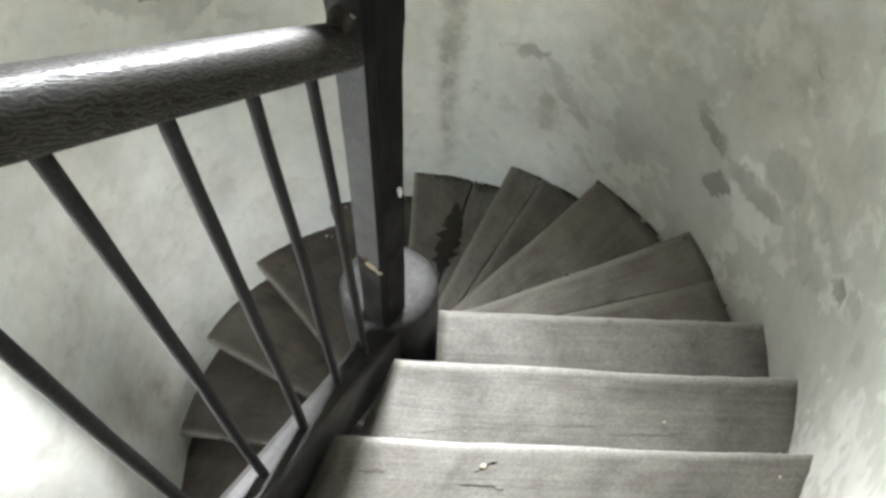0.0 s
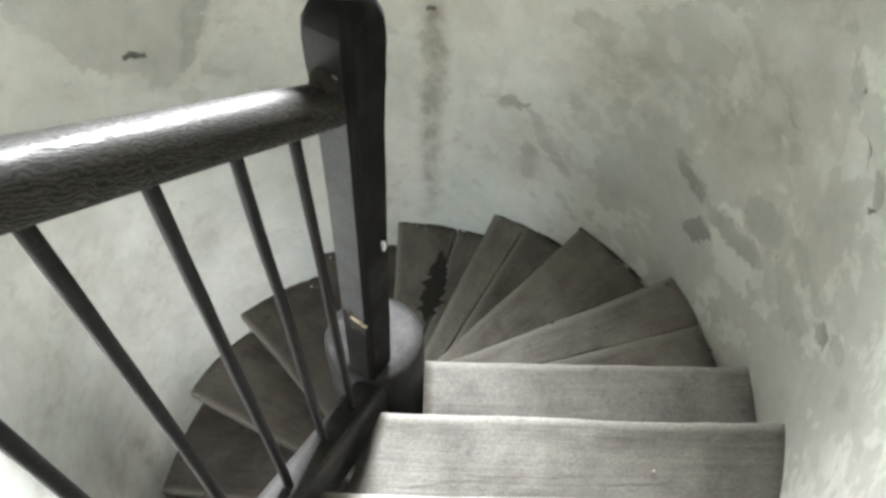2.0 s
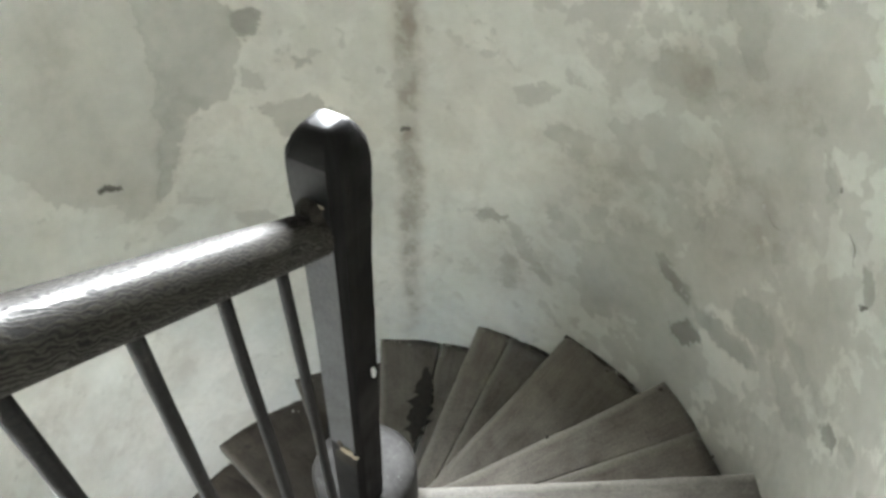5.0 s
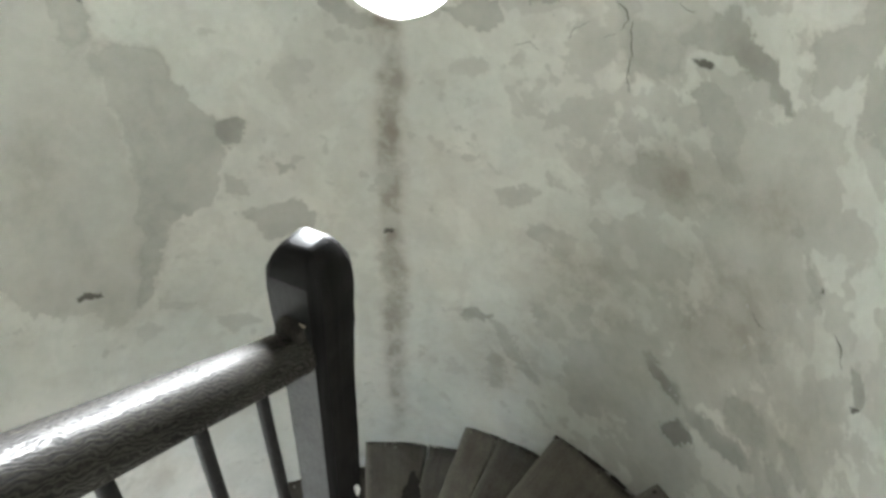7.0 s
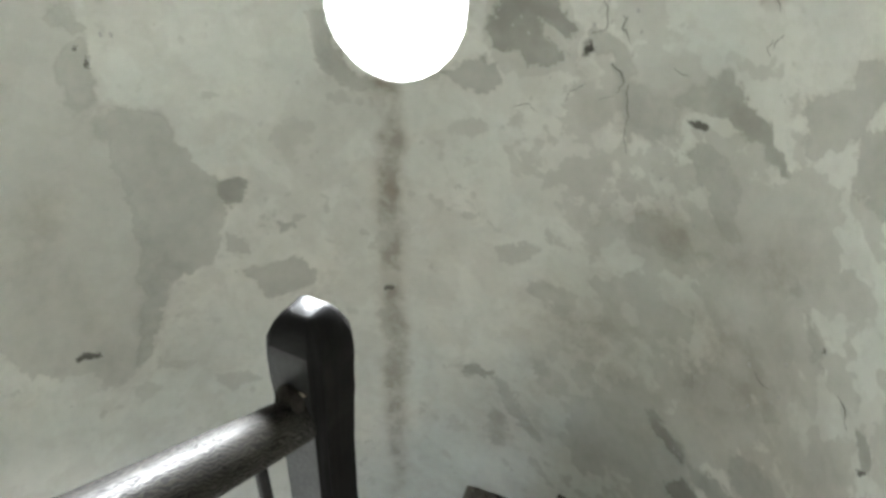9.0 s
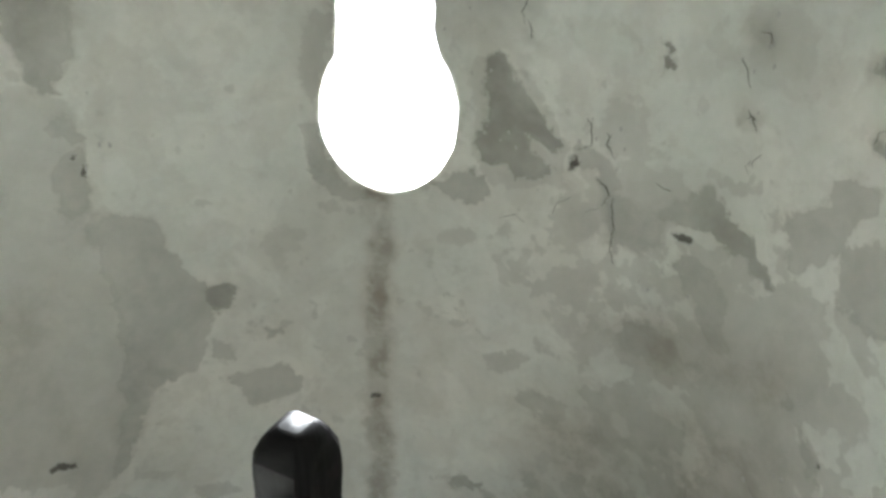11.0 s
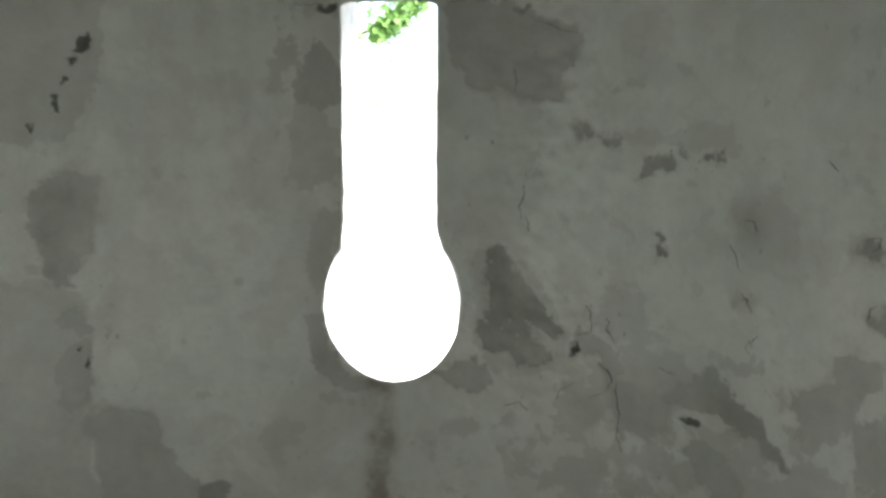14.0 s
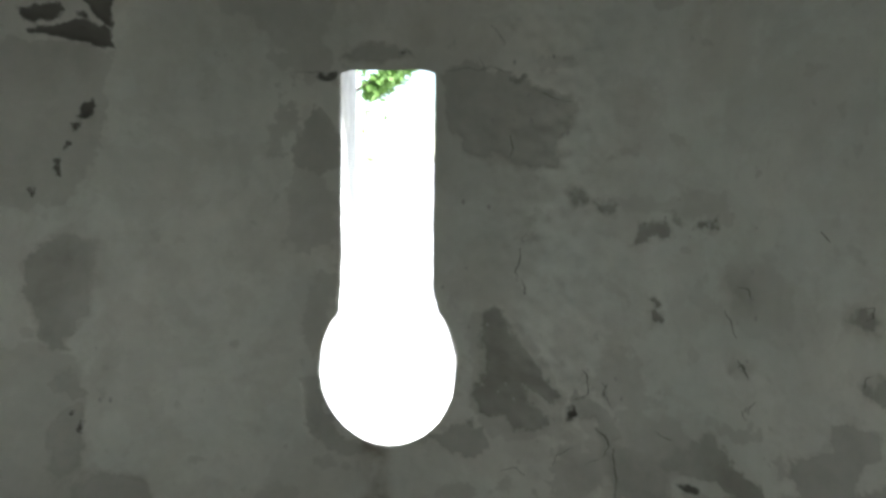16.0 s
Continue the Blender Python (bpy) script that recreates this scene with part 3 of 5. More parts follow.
faint(.5, (51.1, 1.982), (43.7, 1.946), (38.7, 1.949), (30.5, 1.932), (30.0, 1.956), (32.2, 1.989), (38.9, 1.974), (46.0, 1.977))
bare(1.15, (40.1, 1.729), (39.0, 1.734), (38.7, 1.713), (39.8, 1.713))
bare(1.1, (40.1, 1.685), (39.2, 1.697), (38.2, 1.686), (38.2, 1.659), (39.7, 1.655))
bare(.85, (30.1, 1.785), (28.2, 1.801), (27.4, 1.779), (27.8, 1.754), (28.9, 1.763))
faint(.45, (30.4, 1.832), (25.3, 1.848), (22.2, 1.788), (22.1, 1.707), (25.9, 1.681), (28.8, 1.708))
bare(1.0, (15.0, 1.773), (13.7, 1.782), (12.2, 1.757), (13.8, 1.746), (14.6, 1.753))
bare(.85, (13.8, 1.632), (12.3, 1.657), (10.2, 1.642), (11.8, 1.611), (13.2, 1.613))
bare(.8, (28.9, 1.619), (27.4, 1.612), (27.0, 1.595), (28.4, 1.598))
pit((124.6, 2.396), (122.7, 2.418), (120.5, 2.431), (119.3, 2.408), (122.2, 2.381), (124.0, 2.382))
pit((123.8, 2.360), (120.9, 2.380), (117.1, 2.393), (113.8, 2.387), (113.9, 2.338), (117.2, 2.332), (120.4, 2.349), (122.9, 2.353))
pit((117.6, 2.444), (113.7, 2.468), (113.8, 2.387), (115.8, 2.407))
pit((118.0, 2.411), (117.1, 2.417), (116.8, 2.402), (117.8, 2.394))
pit((117.9, 2.180), (116.5, 2.198), (116.4, 2.175), (117.6, 2.160), (118.9, 2.156))
pit((119.3, 2.135), (118.3, 2.147), (118.3, 2.130), (119.1, 2.120))
pit((120.2, 2.092), (119.6, 2.092), (119.8, 2.075), (120.2, 2.074))
pit((121.3, 2.049), (120.6, 2.051), (120.8, 2.015), (121.3, 2.018))
pit((124.3, 1.986), (123.7, 1.983), (123.9, 1.964), (124.2, 1.961))
pit((87.7, 2.290), (84.5, 2.299), (84.5, 2.273), (86.5, 2.276))
pit((76.0, 2.367), (74.6, 2.362), (73.8, 2.352), (75.4, 2.349))
faint(.55, (131.7, 2.324), (114.1, 2.331), (115.0, 2.197), (115.8, 2.084), (118.0, 1.984), (121.3, 1.943), (127.6, 1.934), (132.8, 1.938))
faint(.5, (133.3, 1.627), (124.3, 1.608), (120.2, 1.551), (119.1, 1.426), (119.8, 1.286), (121.3, 1.228), (131.6, 1.231), (137.0, 1.272))
pit((133.6, 0.515), (132.1, 0.515), (129.8, 0.482), (130.0, 0.466), (132.3, 0.487), (133.6, 0.489))
pit((35.1, 1.274), (33.8, 1.278), (32.2, 1.278), (31.9, 1.267), (33.1, 1.259), (34.5, 1.263))
pit((50.6, 1.394), (49.7, 1.409), (49.0, 1.393), (49.5, 1.374), (50.3, 1.377))
pit((120.9, 1.407), (120.3, 1.400), (120.5, 1.392), (121.0, 1.396))
pit((119.9, 1.375), (119.5, 1.364), (119.6, 1.349), (120.0, 1.357))
pit((81.3, 0.476), (80.2, 0.482), (79.9, 0.460), (81.1, 0.454))
pit((9.3, 0.924), (8.7, 0.934), (8.5, 0.924), (9.0, 0.914))
pit((-1.1, 0.767), (-2.3, 0.793), (-2.7, 0.788), (-1.8, 0.761))
bare(1.05, (34.8, 1.191), (32.6, 1.224), (32.0, 1.221), (34.0, 1.191))
grime(43.5, 0.46, 0.300, 0.272, -29, 1.0)
grime(21.5, 0.66, 0.300, 0.278, -40, 1.0)
grime(57.8, -0.07, 0.297, 0.242, -25, 1.0)
grime(34.6, 0.93, 0.250, 0.112, -7, 1.0)
grime(20.7, 0.99, 0.194, 0.132, -33, 1.0)
grime(117.2, 0.34, 0.235, 0.143, 27, 0.6)
grime(133.0, 0.94, 0.103, 0.198, 27, 0.6)
grime(160.5, -0.19, 0.159, 0.329, 62, 0.8)
grime(176.9, -0.31, 0.147, 0.400, 64, 0.8)
grime(133.8, -0.43, 0.175, 0.188, 42, 0.8)
grime(150.0, -0.50, 0.320, 0.240, 52, 0.7)
grime(37.9, 0.01, 0.300, 0.146, -42, 0.5)
grime(3.9, 0.62, 0.115, 0.161, -51, 0.5)
grime(182.0, -0.75, 0.260, 0.550, 10, 0.5)
grime(168.0, -0.75, 0.200, 0.300, 10, 0.5)
grime(186.0, -0.55, 0.060, 0.400, 12, 0.6)
grime(178.0, -1.00, 0.140, 0.450, 8, 0.8)
grime(170.0, -1.10, 0.080, 0.300, 10, 1.1)
grime(194.0, -0.35, 0.050, 0.350, 14, 0.6)


def depth_in(shapes, u, z, reach):
    """Depth inside the nearest shape (negative outside) over reach, and that shape's tone."""
    s = np.full(u.shape, -1.0)
    tone = np.full(u.shape, 0.6)
    for strength, outline in shapes:
        poly = np.array([(radians(a) * R, h) for a, h in outline])
        lo, hi = poly.min(0) - reach, poly.max(0) + reach
        near = (u > lo[0]) & (u < hi[0]) & (z > lo[1]) & (z < hi[1])
        if not near.any():
            continue
        x, y = u[near], z[near]
        bx, by = nearest_on(poly, x, y)
        d = np.hypot(bx - x, by - y) * np.where(inside(poly, x, y), 1, -1) / reach
        d = np.clip(d, -1, 1)
        better = d > s[near]
        s[near] = np.where(better, d, s[near])
        tone[near] = np.where(better, strength, tone[near])
    return s, tone


def wall_fields(u, z):
    """Bare and faint losses with their tones, damp and holes; u is metres round the wall."""
    wu = u + 0.022 * fbm(u, z, 13, 4, 11) + 0.016 * fbm(u, z, 42, 3, 17)
    wz = z + 0.022 * fbm(u, z, 13, 4, 23) + 0.016 * fbm(u, z, 42, 3, 29)
    deep, deep_tone = depth_in(BARE_SHAPES, wu, wz, 0.05)
    thin, thin_tone = depth_in(FAINT_SHAPES, wu, wz, 0.05)
    holes, _ = depth_in(HOLES, wu * 0.6 + u * 0.4, wz * 0.6 + z * 0.4, 0.02)
    dampness = np.zeros(u.shape)
    for a, h, ra, rb, tilt, st in CLOUDS:
        du, dz = wu - radians(a) * R, wz - h
        c, sn = math.cos(radians(tilt)), math.sin(radians(tilt))
        d = np.sqrt(((du * c + dz * sn) / ra) ** 2 + ((dz * c - du * sn) / rb) ** 2)
        dampness = np.maximum(dampness, st * np.clip(1.25 - d, 0, 1) * 0.68)
    # small worn flakes over all of the wall, most on the east side
    east = np.clip((1.25 - u) / 0.5, 0, 1) * np.clip((1.65 - z) / 0.5, 0, 1)
    flakes = (fbm(u + 0.35 * z, z - 0.15 * u, 5.0, 6, 41) - 0.53 + 0.44 * east + 0.2 * fbm(u, z, 1.2, 2, 47)) * 2.2
    thin_tone = np.where(flakes > thin, 0.5 + 0.14 * east, thin_tone)
    thin = np.maximum(thin, flakes)
    scuffs = (fbm(u + 0.2 * z, z - 0.3 * u, 15, 4, 71) - 0.50 + 0.44 * east) * 1.8
    thin_tone = np.where(scuffs > thin, 0.42 + 0.16 * east, thin_tone)
    thin = np.maximum(thin, scuffs)
    # the wet run under the loop
    run = np.exp(-((u - radians(80.2) * R - 0.02 * (0.6 - z) + 0.03 * fbm(u * 0.2, z, 5, 3, 53)) / 0.040) ** 2)
    run *= np.clip((1.28 - z) / 0.04, 0, 1) * np.clip((z + 0.75) / 0.4, 0, 1)
    run *= 0.92 + 0.8 * fbm(u * 1.5, z, 20, 4, 57)
    dampness = np.maximum(dampness, np.clip(run * 1.4, 0, 1))
    # damp foot of the wall streaks upward from the steps
    dampness = np.maximum(dampness, 0.35 * np.clip(fbm(u, z * 0.25, 9, 4, 61), 0, 1))
    wobble = 0.22 * fbm(u, z, 9, 4, 83)
    return np.clip(deep, -1, 1), np.clip(deep_tone + wobble, 0, 1.3), np.clip(thin, -1, 1), np.clip(thin_tone + wobble, 0, 1), np.clip(dampness, 0, 1), holes


def smooth(x, a, b):
    t = np.clip((x - a) / (b - a), 0, 1)
    return t * t * (3 - 2 * t)


def splay(A, Z):
    """The rounded recess in front of the side slit."""
    d = np.degrees(A) % 360
    return 0.30 * smooth(d, 188, 209) * (1 - smooth(d, 226, 238)) * smooth(Z, -1.25, -0.75) * (1 - smooth(Z, 0.75, 1.15))


def turret_shell(name, radius, fine, mat, detailed, label):
    """A round wall as a fine grid, with the loop and the doorway cut through it."""
    if detailed:
        a = np.concatenate([np.arange(-126, -58, 2.0), np.arange(-58, 233.5, math.degrees(fine / radius))])
        z = np.concatenate([np.arange(-3.0, -2.0, 0.05), np.arange(-2.0, 2.62, fine), np.arange(2.63, 3.45, 0.05)])
    else:
        a = np.arange(-150, 210, math.degrees(fine / radius))
        z = np.arange(-6.0, 3.9, fine)
    na, nz = len(a), len(z)
    A, Z = np.meshgrid(np.radians(a), z, indexing="ij")
    hole = np.zeros((na, nz), bool)
    drop = np.zeros((na, nz), bool)
    for outline, mid in ((KEYHOLE if detailed else KEYHOLE_OUT, KA), (SLIT, SA), (DOORWAY, radians(-90))):
        off = (A - mid + math.pi) % (2 * math.pi) - math.pi
        # the doorway's outline is in flat metres
        x = off * R if outline is not DOORWAY else np.where(abs(off) < 1.2, radius * np.sin(off), 9.0)
        nxt = np.roll(x, -1, 0)
        mx = (x[:, :-1] + nxt[:, :-1]) / 2
        mz = (Z[:, :-1] + Z[:, 1:]) / 2
        q = np.zeros((na, nz), bool)
        q[:, :-1] = inside(outline, mx, mz) & (abs(nxt[:, :-1] - x[:, :-1]) < 1)
        drop |= q
        # vertices on the rim of the cut are moved onto the outline
        around = np.zeros((na, nz), int)
        for di in (0, 1):
            for dj in (0, 1):
                around += np.roll(np.roll(q, di, 0), dj, 1)
        rim = (around > 0) & (around < 4)
        bx, bz = nearest_on(outline, x[rim], Z[rim])
        if outline is not DOORWAY:
            A[rim] = mid + bx / R
        else:
            A[rim] = mid + np.arcsin(np.clip(bx / radius, -1, 1))
        Z[rim] = bz
        hole |= rim
    rad = np.full(A.shape, radius)
    if detailed:
        U = A * R
        deep, deep_tone, thin, thin_tone, damp, holes = wall_fields(U, Z)
        lost = np.clip(0.5 + deep * 3.0, 0, 1)
        rad = rad + 0.010 * fbm(U, Z, 2.2, 3, 3) + 0.0018 * fbm(U, Z, 9, 3, 5) + 0.0007 * fbm(U, Z, 45, 2, 7)
        # lumpy repairs beside the loop, and a bulge low on the west side
        lumps = np.exp(-((np.degrees(A) - 54) / 11) ** 2) * smooth(Z, 1.1, 1.3) * (1 - smooth(Z, 2.4, 2.6))
        ridged = 0.5 - abs(fbm(U, Z, 11, 4, 91))
        rad = rad - 0.006 * lumps * (ridged - 0.3) + 0.005 * lumps * fbm(U, Z, 24, 4, 97)
        east_rough = np.clip((30 - np.degrees(A)) / 30, 0, 1) * smooth(Z, -0.3, 0.3)
        rad = rad + 0.005 * east_rough * fbm(U, Z, 14, 4, 101)
        rad = rad - 0.035 * smooth(np.degrees(A), 140, 165) * (1 - smooth(np.degrees(A), 185, 200)) * (1 - smooth(Z, -1.3, -0.9))
        rad = rad + 0.0022 * lost + 0.010 * np.clip(holes * 1.5, 0, 1)
        rad[hole] = radius
        rad = rad + splay(A, Z)
        flat = abs((A + radians(90) + math.pi) % (2 * math.pi) - math.pi) < 0.5
        rad[flat] = np.maximum(rad[flat], radius)
    X, Y = rad * np.cos(A), rad * np.sin(A)
    verts = np.stack([X, Y, Z], -1).reshape(-1, 3)
    i, j = np.meshgrid(np.arange(na), np.arange(nz - 1), indexing="ij")
    k = ~drop[:, :-1]
    i, j = i[k], j[k]
    i2 = (i + 1) % na
    quad = np.stack([i * nz + j, i * nz + j + 1, i2 * nz + j + 1, i2 * nz + j], 1)
    if not detailed:
        quad = quad[:, ::-1]
    me = bpy.data.meshes.new(name)
    me.vertices.add(len(verts))
    me.vertices.foreach_set("co", verts.ravel())
    me.loops.add(quad.size)
    me.loops.foreach_set("vertex_index", quad.ravel())
    me.polygons.add(len(quad))
    me.polygons.foreach_set("loop_start", np.arange(0, quad.size, 4))
    me.polygons.foreach_set("use_smooth", np.ones(len(quad), bool))
    me.update(calc_edges=True)
    if detailed:
        for layer, fields in (("coat", (0.5 + 0.5 * deep, damp, 0.5 + 0.5 * holes, deep_tone)), ("worn", (0.5 + 0.5 * thin, thin_tone, damp, damp))):
            at = me.color_attributes.new(layer, "FLOAT_COLOR", "POINT")
            at.data.foreach_set("color", np.stack(fields, -1).astype(np.float32).ravel())
    me.materials.append(mat)
    return tagged(new(name, me), label=label, kind="structure")


inner = turret_shell("wall_inner", R, 0.007, PLASTER, True, "curved turret wall of stained flaking grey limewashed plaster")
turret_shell("wall_outer", RO, 0.06, STONE, False, "round outer face of the stone turret")


def wall_crack(*points):
    """A fine open crack in the plaster, following the curved wall."""
    verts, faces = [], []
    line = []
    for (a0, z0), (a1, z1) in zip(points[:-1], points[1:]):
        n = max(2, int(math.hypot(radians(a1 - a0) * R, z1 - z0) / 0.006))
        line += [(a0 + (a1 - a0) * k / n, z0 + (z1 - z0) * k / n) for k in range(n)]
    line.append(points[-1])
    n = len(line)
    for i, (a, z) in enumerate(line):
        a += 0.5 * noise.noise((a * 0.9, z * 45, 3)) + 0.2 * noise.noise((a, z * 160, 6))
        z += 0.006 * noise.noise((a * 0.9, z * 40, 8))
        w = (0.0003 + 0.0006 * math.sin(math.pi * i / (n - 1))) * (1 + 0.8 * noise.noise((i * 0.4, a, 1)))
        u = radians(a) * R
        r = R + float(0.010 * fbm(np.array([u]), np.array([z]), 2.2, 3, 3)[0] + 0.0018 * fbm(np.array([u]), np.array([z]), 9, 3, 5)[0]) - 0.0013
        j0, j1 = line[max(0, i - 1)], line[min(n - 1, i + 1)]
        du, dz = radians(j1[0] - j0[0]) * R, j1[1] - j0[1]
        d = math.hypot(du, dz) + 1e-9
        for q in (-1, 1):
            b = radians(a) + q * w * dz / d / R
            verts.append((r * math.cos(b), r * math.sin(b), z - q * w * du / d))
        verts.append(((r + 0.012) * math.cos(radians(a)), (r + 0.012) * math.sin(radians(a)), z))
        if i:
            p, q = 3 * i - 3, 3 * i
            faces += [(p, q, q + 1, p + 1), (p + 1, q + 1, q + 2, p + 2), (p + 2, q + 2, q, p)]
    link_mesh("crack", verts, faces, DUST, inner)


wall_crack((48.8, 1.514), (47.8, 1.476), (48.0, 1.444), (49.7, 1.426))
wall_crack((45.8, 1.490), (45.2, 1.443), (43.9, 1.417))
wall_crack((47.7, 1.254), (45.5, 1.286), (44.3, 1.323), (46.5, 1.365))
wall_crack((44.1, 1.316), (43.3, 1.243), (43.4, 1.178), (42.6, 1.133))
wall_crack((60.1, 1.183), (58.1, 1.204), (56.7, 1.185))
wall_crack((52.6, 1.229), (51.8, 1.265), (49.6, 1.293))
wall_crack((38.4, 1.393), (37.1, 1.383), (35.9, 1.382))
wall_crack((26.6, 1.520), (27.1, 1.499), (26.6, 1.484))
wall_crack((45.0, 1.486), (45.8, 1.469), (45.4, 1.443))
wall_crack((17.3, 0.718), (15.5, 0.701), (14.1, 0.708))
wall_crack((5.4, 0.874), (3.6, 0.859), (2.0, 0.821))
wall_crack((69.8, 2.304), (66.2, 2.312), (64.6, 2.303), (63.0, 2.314), (60.2, 2.295))
wall_crack((64.8, 2.342), (64.1, 2.315), (62.8, 2.302))
wall_crack((57.4, 2.257), (55.0, 2.234), (51.8, 2.215))
wall_crack((63.1, 2.422), (61.9, 2.396), (61.3, 2.369))
wall_crack((60.4, 2.131), (59.7, 2.098), (60.1, 2.070))
wall_crack((28.7, 1.787), (27.5, 1.786), (27.0, 1.764))
wall_crack((14.2, 1.786), (13.1, 1.796), (12.8, 1.775), (13.5, 1.766))
wall_crack((13.5, 1.632), (13.3, 1.655), (12.4, 1.663))
wall_crack((28.1, 1.603), (27.4, 1.613), (27.0, 1.602))
wall_crack((26.3, 1.500), (26.0, 1.524), (25.6, 1.534))
wall_crack((58.5, 1.797), (58.9, 1.762), (58.5, 1.731))
wall_crack((57.6, 1.870), (58.4, 1.813), (58.9, 1.754))
wall_crack((58.1, 1.740), (57.4, 1.696))
wall_crack((28.3, 1.621), (27.4, 1.610), (26.7, 1.577))
wall_crack((19.5, 1.929), (18.5, 1.915))
wall_crack((30.0, 1.729), (29.0, 1.682), (28.2, 1.672))
wall_crack((90.8, 2.296), (87.7, 2.298), (85.3, 2.281))


def flake(a, z, size, seed):
    """A curled flake of limewash, lifting from the wall along its upper edge."""
    rng = random.Random(seed)
    turn, lift = rng.uniform(0, 6.28), rng.uniform(0.25, 0.6)
    u0 = np.array([radians(a) * R])
    base = R + float(0.010 * fbm(u0, np.array([z]), 2.2, 3, 3)[0] + 0.0018 * fbm(u0, np.array([z]), 9, 3, 5)[0]) - 0.0006
    verts, faces = [], []
    n = 9
    for side_r in (0.0, 0.0011):
        for i in range(n):
            b = 6.283 * i / n
            q = size * (0.7 + 0.5 * noise.noise((math.cos(b) * 1.3, math.sin(b) * 1.3, seed)))
            du, dz = q * math.cos(b + turn) * 0.8, q * math.sin(b + turn) * 1.25
            r = base - side_r - lift * (q * math.cos(b) + size) * 0.22
            w = radians(a) + du / R
            verts.append((r * math.cos(w), r * math.sin(w), z + dz))
    faces.append(tuple(range(n)))
    faces.append(tuple(range(2 * n - 1, n - 1, -1)))
    faces += [(i, n + i, n + (i + 1) % n, (i + 1) % n) for i in range(n)]
    link_mesh("flake", verts, faces, LIME, inner)


rng = random.Random(5)
# where the coat peels: degrees, height, spread round and up, how many
for a, z, ra, rz, count in ((57, 2.20, 7, 0.09, 12), (33, 1.93, 6, 0.035, 9), (58, 1.42, 4, 0.07, 8), (46, 1.45, 3, 0.07, 8), (27.5, 1.70, 1.2, 0.09, 6),
                            (65, 1.75, 3, 0.2, 7), (26, 0.24, 3, 0.06, 7), (15, 0.75, 5, 0.25, 10), (34, 1.1, 6, 0.15, 8), (118, 1.35, 1.5, 0.2, 6)):
    for i in range(count):
        flake(a + rng.gauss(0, ra * 0.6), z + rng.gauss(0, rz * 0.6), rng.uniform(0.003, 0.009), rng.random() * 99)


def keyhole_reveal():
    """The passage of the loop through the wall, widening a little upward outside."""
    n = len(KEYHOLE)
    verts, faces = [], []
    depth = 7
    for k in range(depth + 1):
        f = k / depth
        for x, z in KEYHOLE:
            r = R - 0.002 + (RO + 0.004 - R) * f
            lift = 0.30 * f * max(0, (z - 1.7) / 0.6)
            w = 1 + 0.10 * f
            a = KA + x * w / R * (1 - 0.18 * f)
            wob = 0.006 * noise.noise((x * 9, z * 9, f * 4)) if 0 < k < depth else 0
            verts.append(((r) * math.cos(a) + wob, (r) * math.sin(a) + wob, z + lift))
    for k in range(depth):
        for i in range(n):
            faces.append((k * n + i, k * n + (i + 1) % n, (k + 1) * n + (i + 1) % n, (k + 1) * n + i))
    ob = link_mesh("window_1", verts, faces, WHITE, smooth=True)
    return tagged(ob, label="keyhole-shaped loophole with brightly lit whitewashed reveals", kind="structure")


keyhole_reveal()


def slit_reveal():
    verts, faces = [], []
    pts = [(-0.09, -0.75 + 1.5 * k / 10) for k in range(11)] + [(0.09, 0.75 - 1.5 * k / 10) for k in range(11)]
    n = len(pts)
    for r in (R + 0.285, R + 0.35, RO + 0.004):
        verts += [(r * math.cos(SA + x / R), r * math.sin(SA + x / R), z) for x, z in pts]
    for k in range(2):
        for i in range(n):
            faces.append((k * n + i, k * n + (i + 1) % n, (k + 1) * n + (i + 1) % n, (k + 1) * n + i))
    return tagged(link_mesh("window_2", verts, faces, WHITE, smooth=True), label="narrow whitewashed slit window in a rounded recess", kind="structure")


slit_reveal()


def box(bm, x0, x1, y0, y1, z0, z1):
    g = bmesh.ops.create_cube(bm, size=1)
    bmesh.ops.scale(bm, vec=(x1 - x0, y1 - y0, z1 - z0), verts=g["verts"])
    bmesh.ops.translate(bm, vec=((x0 + x1) / 2, (y0 + y1) / 2, (z0 + z1) / 2), verts=g["verts"])


def plain_box(name, dims, mat, label):
    bm = bmesh.new()
    box(bm, *dims)
    return tagged(part(name, bm, mat, None), label=label, kind="structure")


# plain walls that close the doorway behind the steps
plain_box("wall_passage_west", (-0.62, -0.5, -1.9, -0.96, 0.5, 2.97), PLASTER, "plain plastered side of the entrance passage")
plain_box("wall_passage_east", (0.5, 0.62, -1.9, -0.96, 0.5, 2.97), PLASTER, "plain plastered side of the entrance passage")
plain_box("wall_passage_end", (-0.62, 0.62, -2.02, -1.9, 0.4, 2.97), PLASTER, "plain plastered end of the entrance passage")
plain_box("ceiling_passage", (-0.5, 0.5, -1.9, -1.0, 2.85, 2.97), PLASTER, "plain plastered passage ceiling")
plain_box("floor_passage", (-0.5, 0.5, -1.9, -1.235, 0.5, 0.9), STONE, "plain stone landing of the passage")


def disc(name, radius, z, thick, mat, label):
    bm = bmesh.new()
    bmesh.ops.create_cone(bm, cap_ends=True, segments=64, radius1=radius, radius2=radius, depth=thick,
                          matrix=Matrix.Translation((0, 0, z)))
    return tagged(part(name, bm, mat, None), label=label, kind="structure")


disc("ceiling", RO, 3.55, 0.3, PLASTER, "plain plastered turret ceiling")
disc("floor", R + 0.1, -2.98, 0.2, STONE, "stone floor at the foot of the stair")


# ---- the staircase ----
def empty(name, loc, label, category, group=""):
    return tagged(new(name), label, category, group) if not loc else _placed(name, loc, label, category, group)


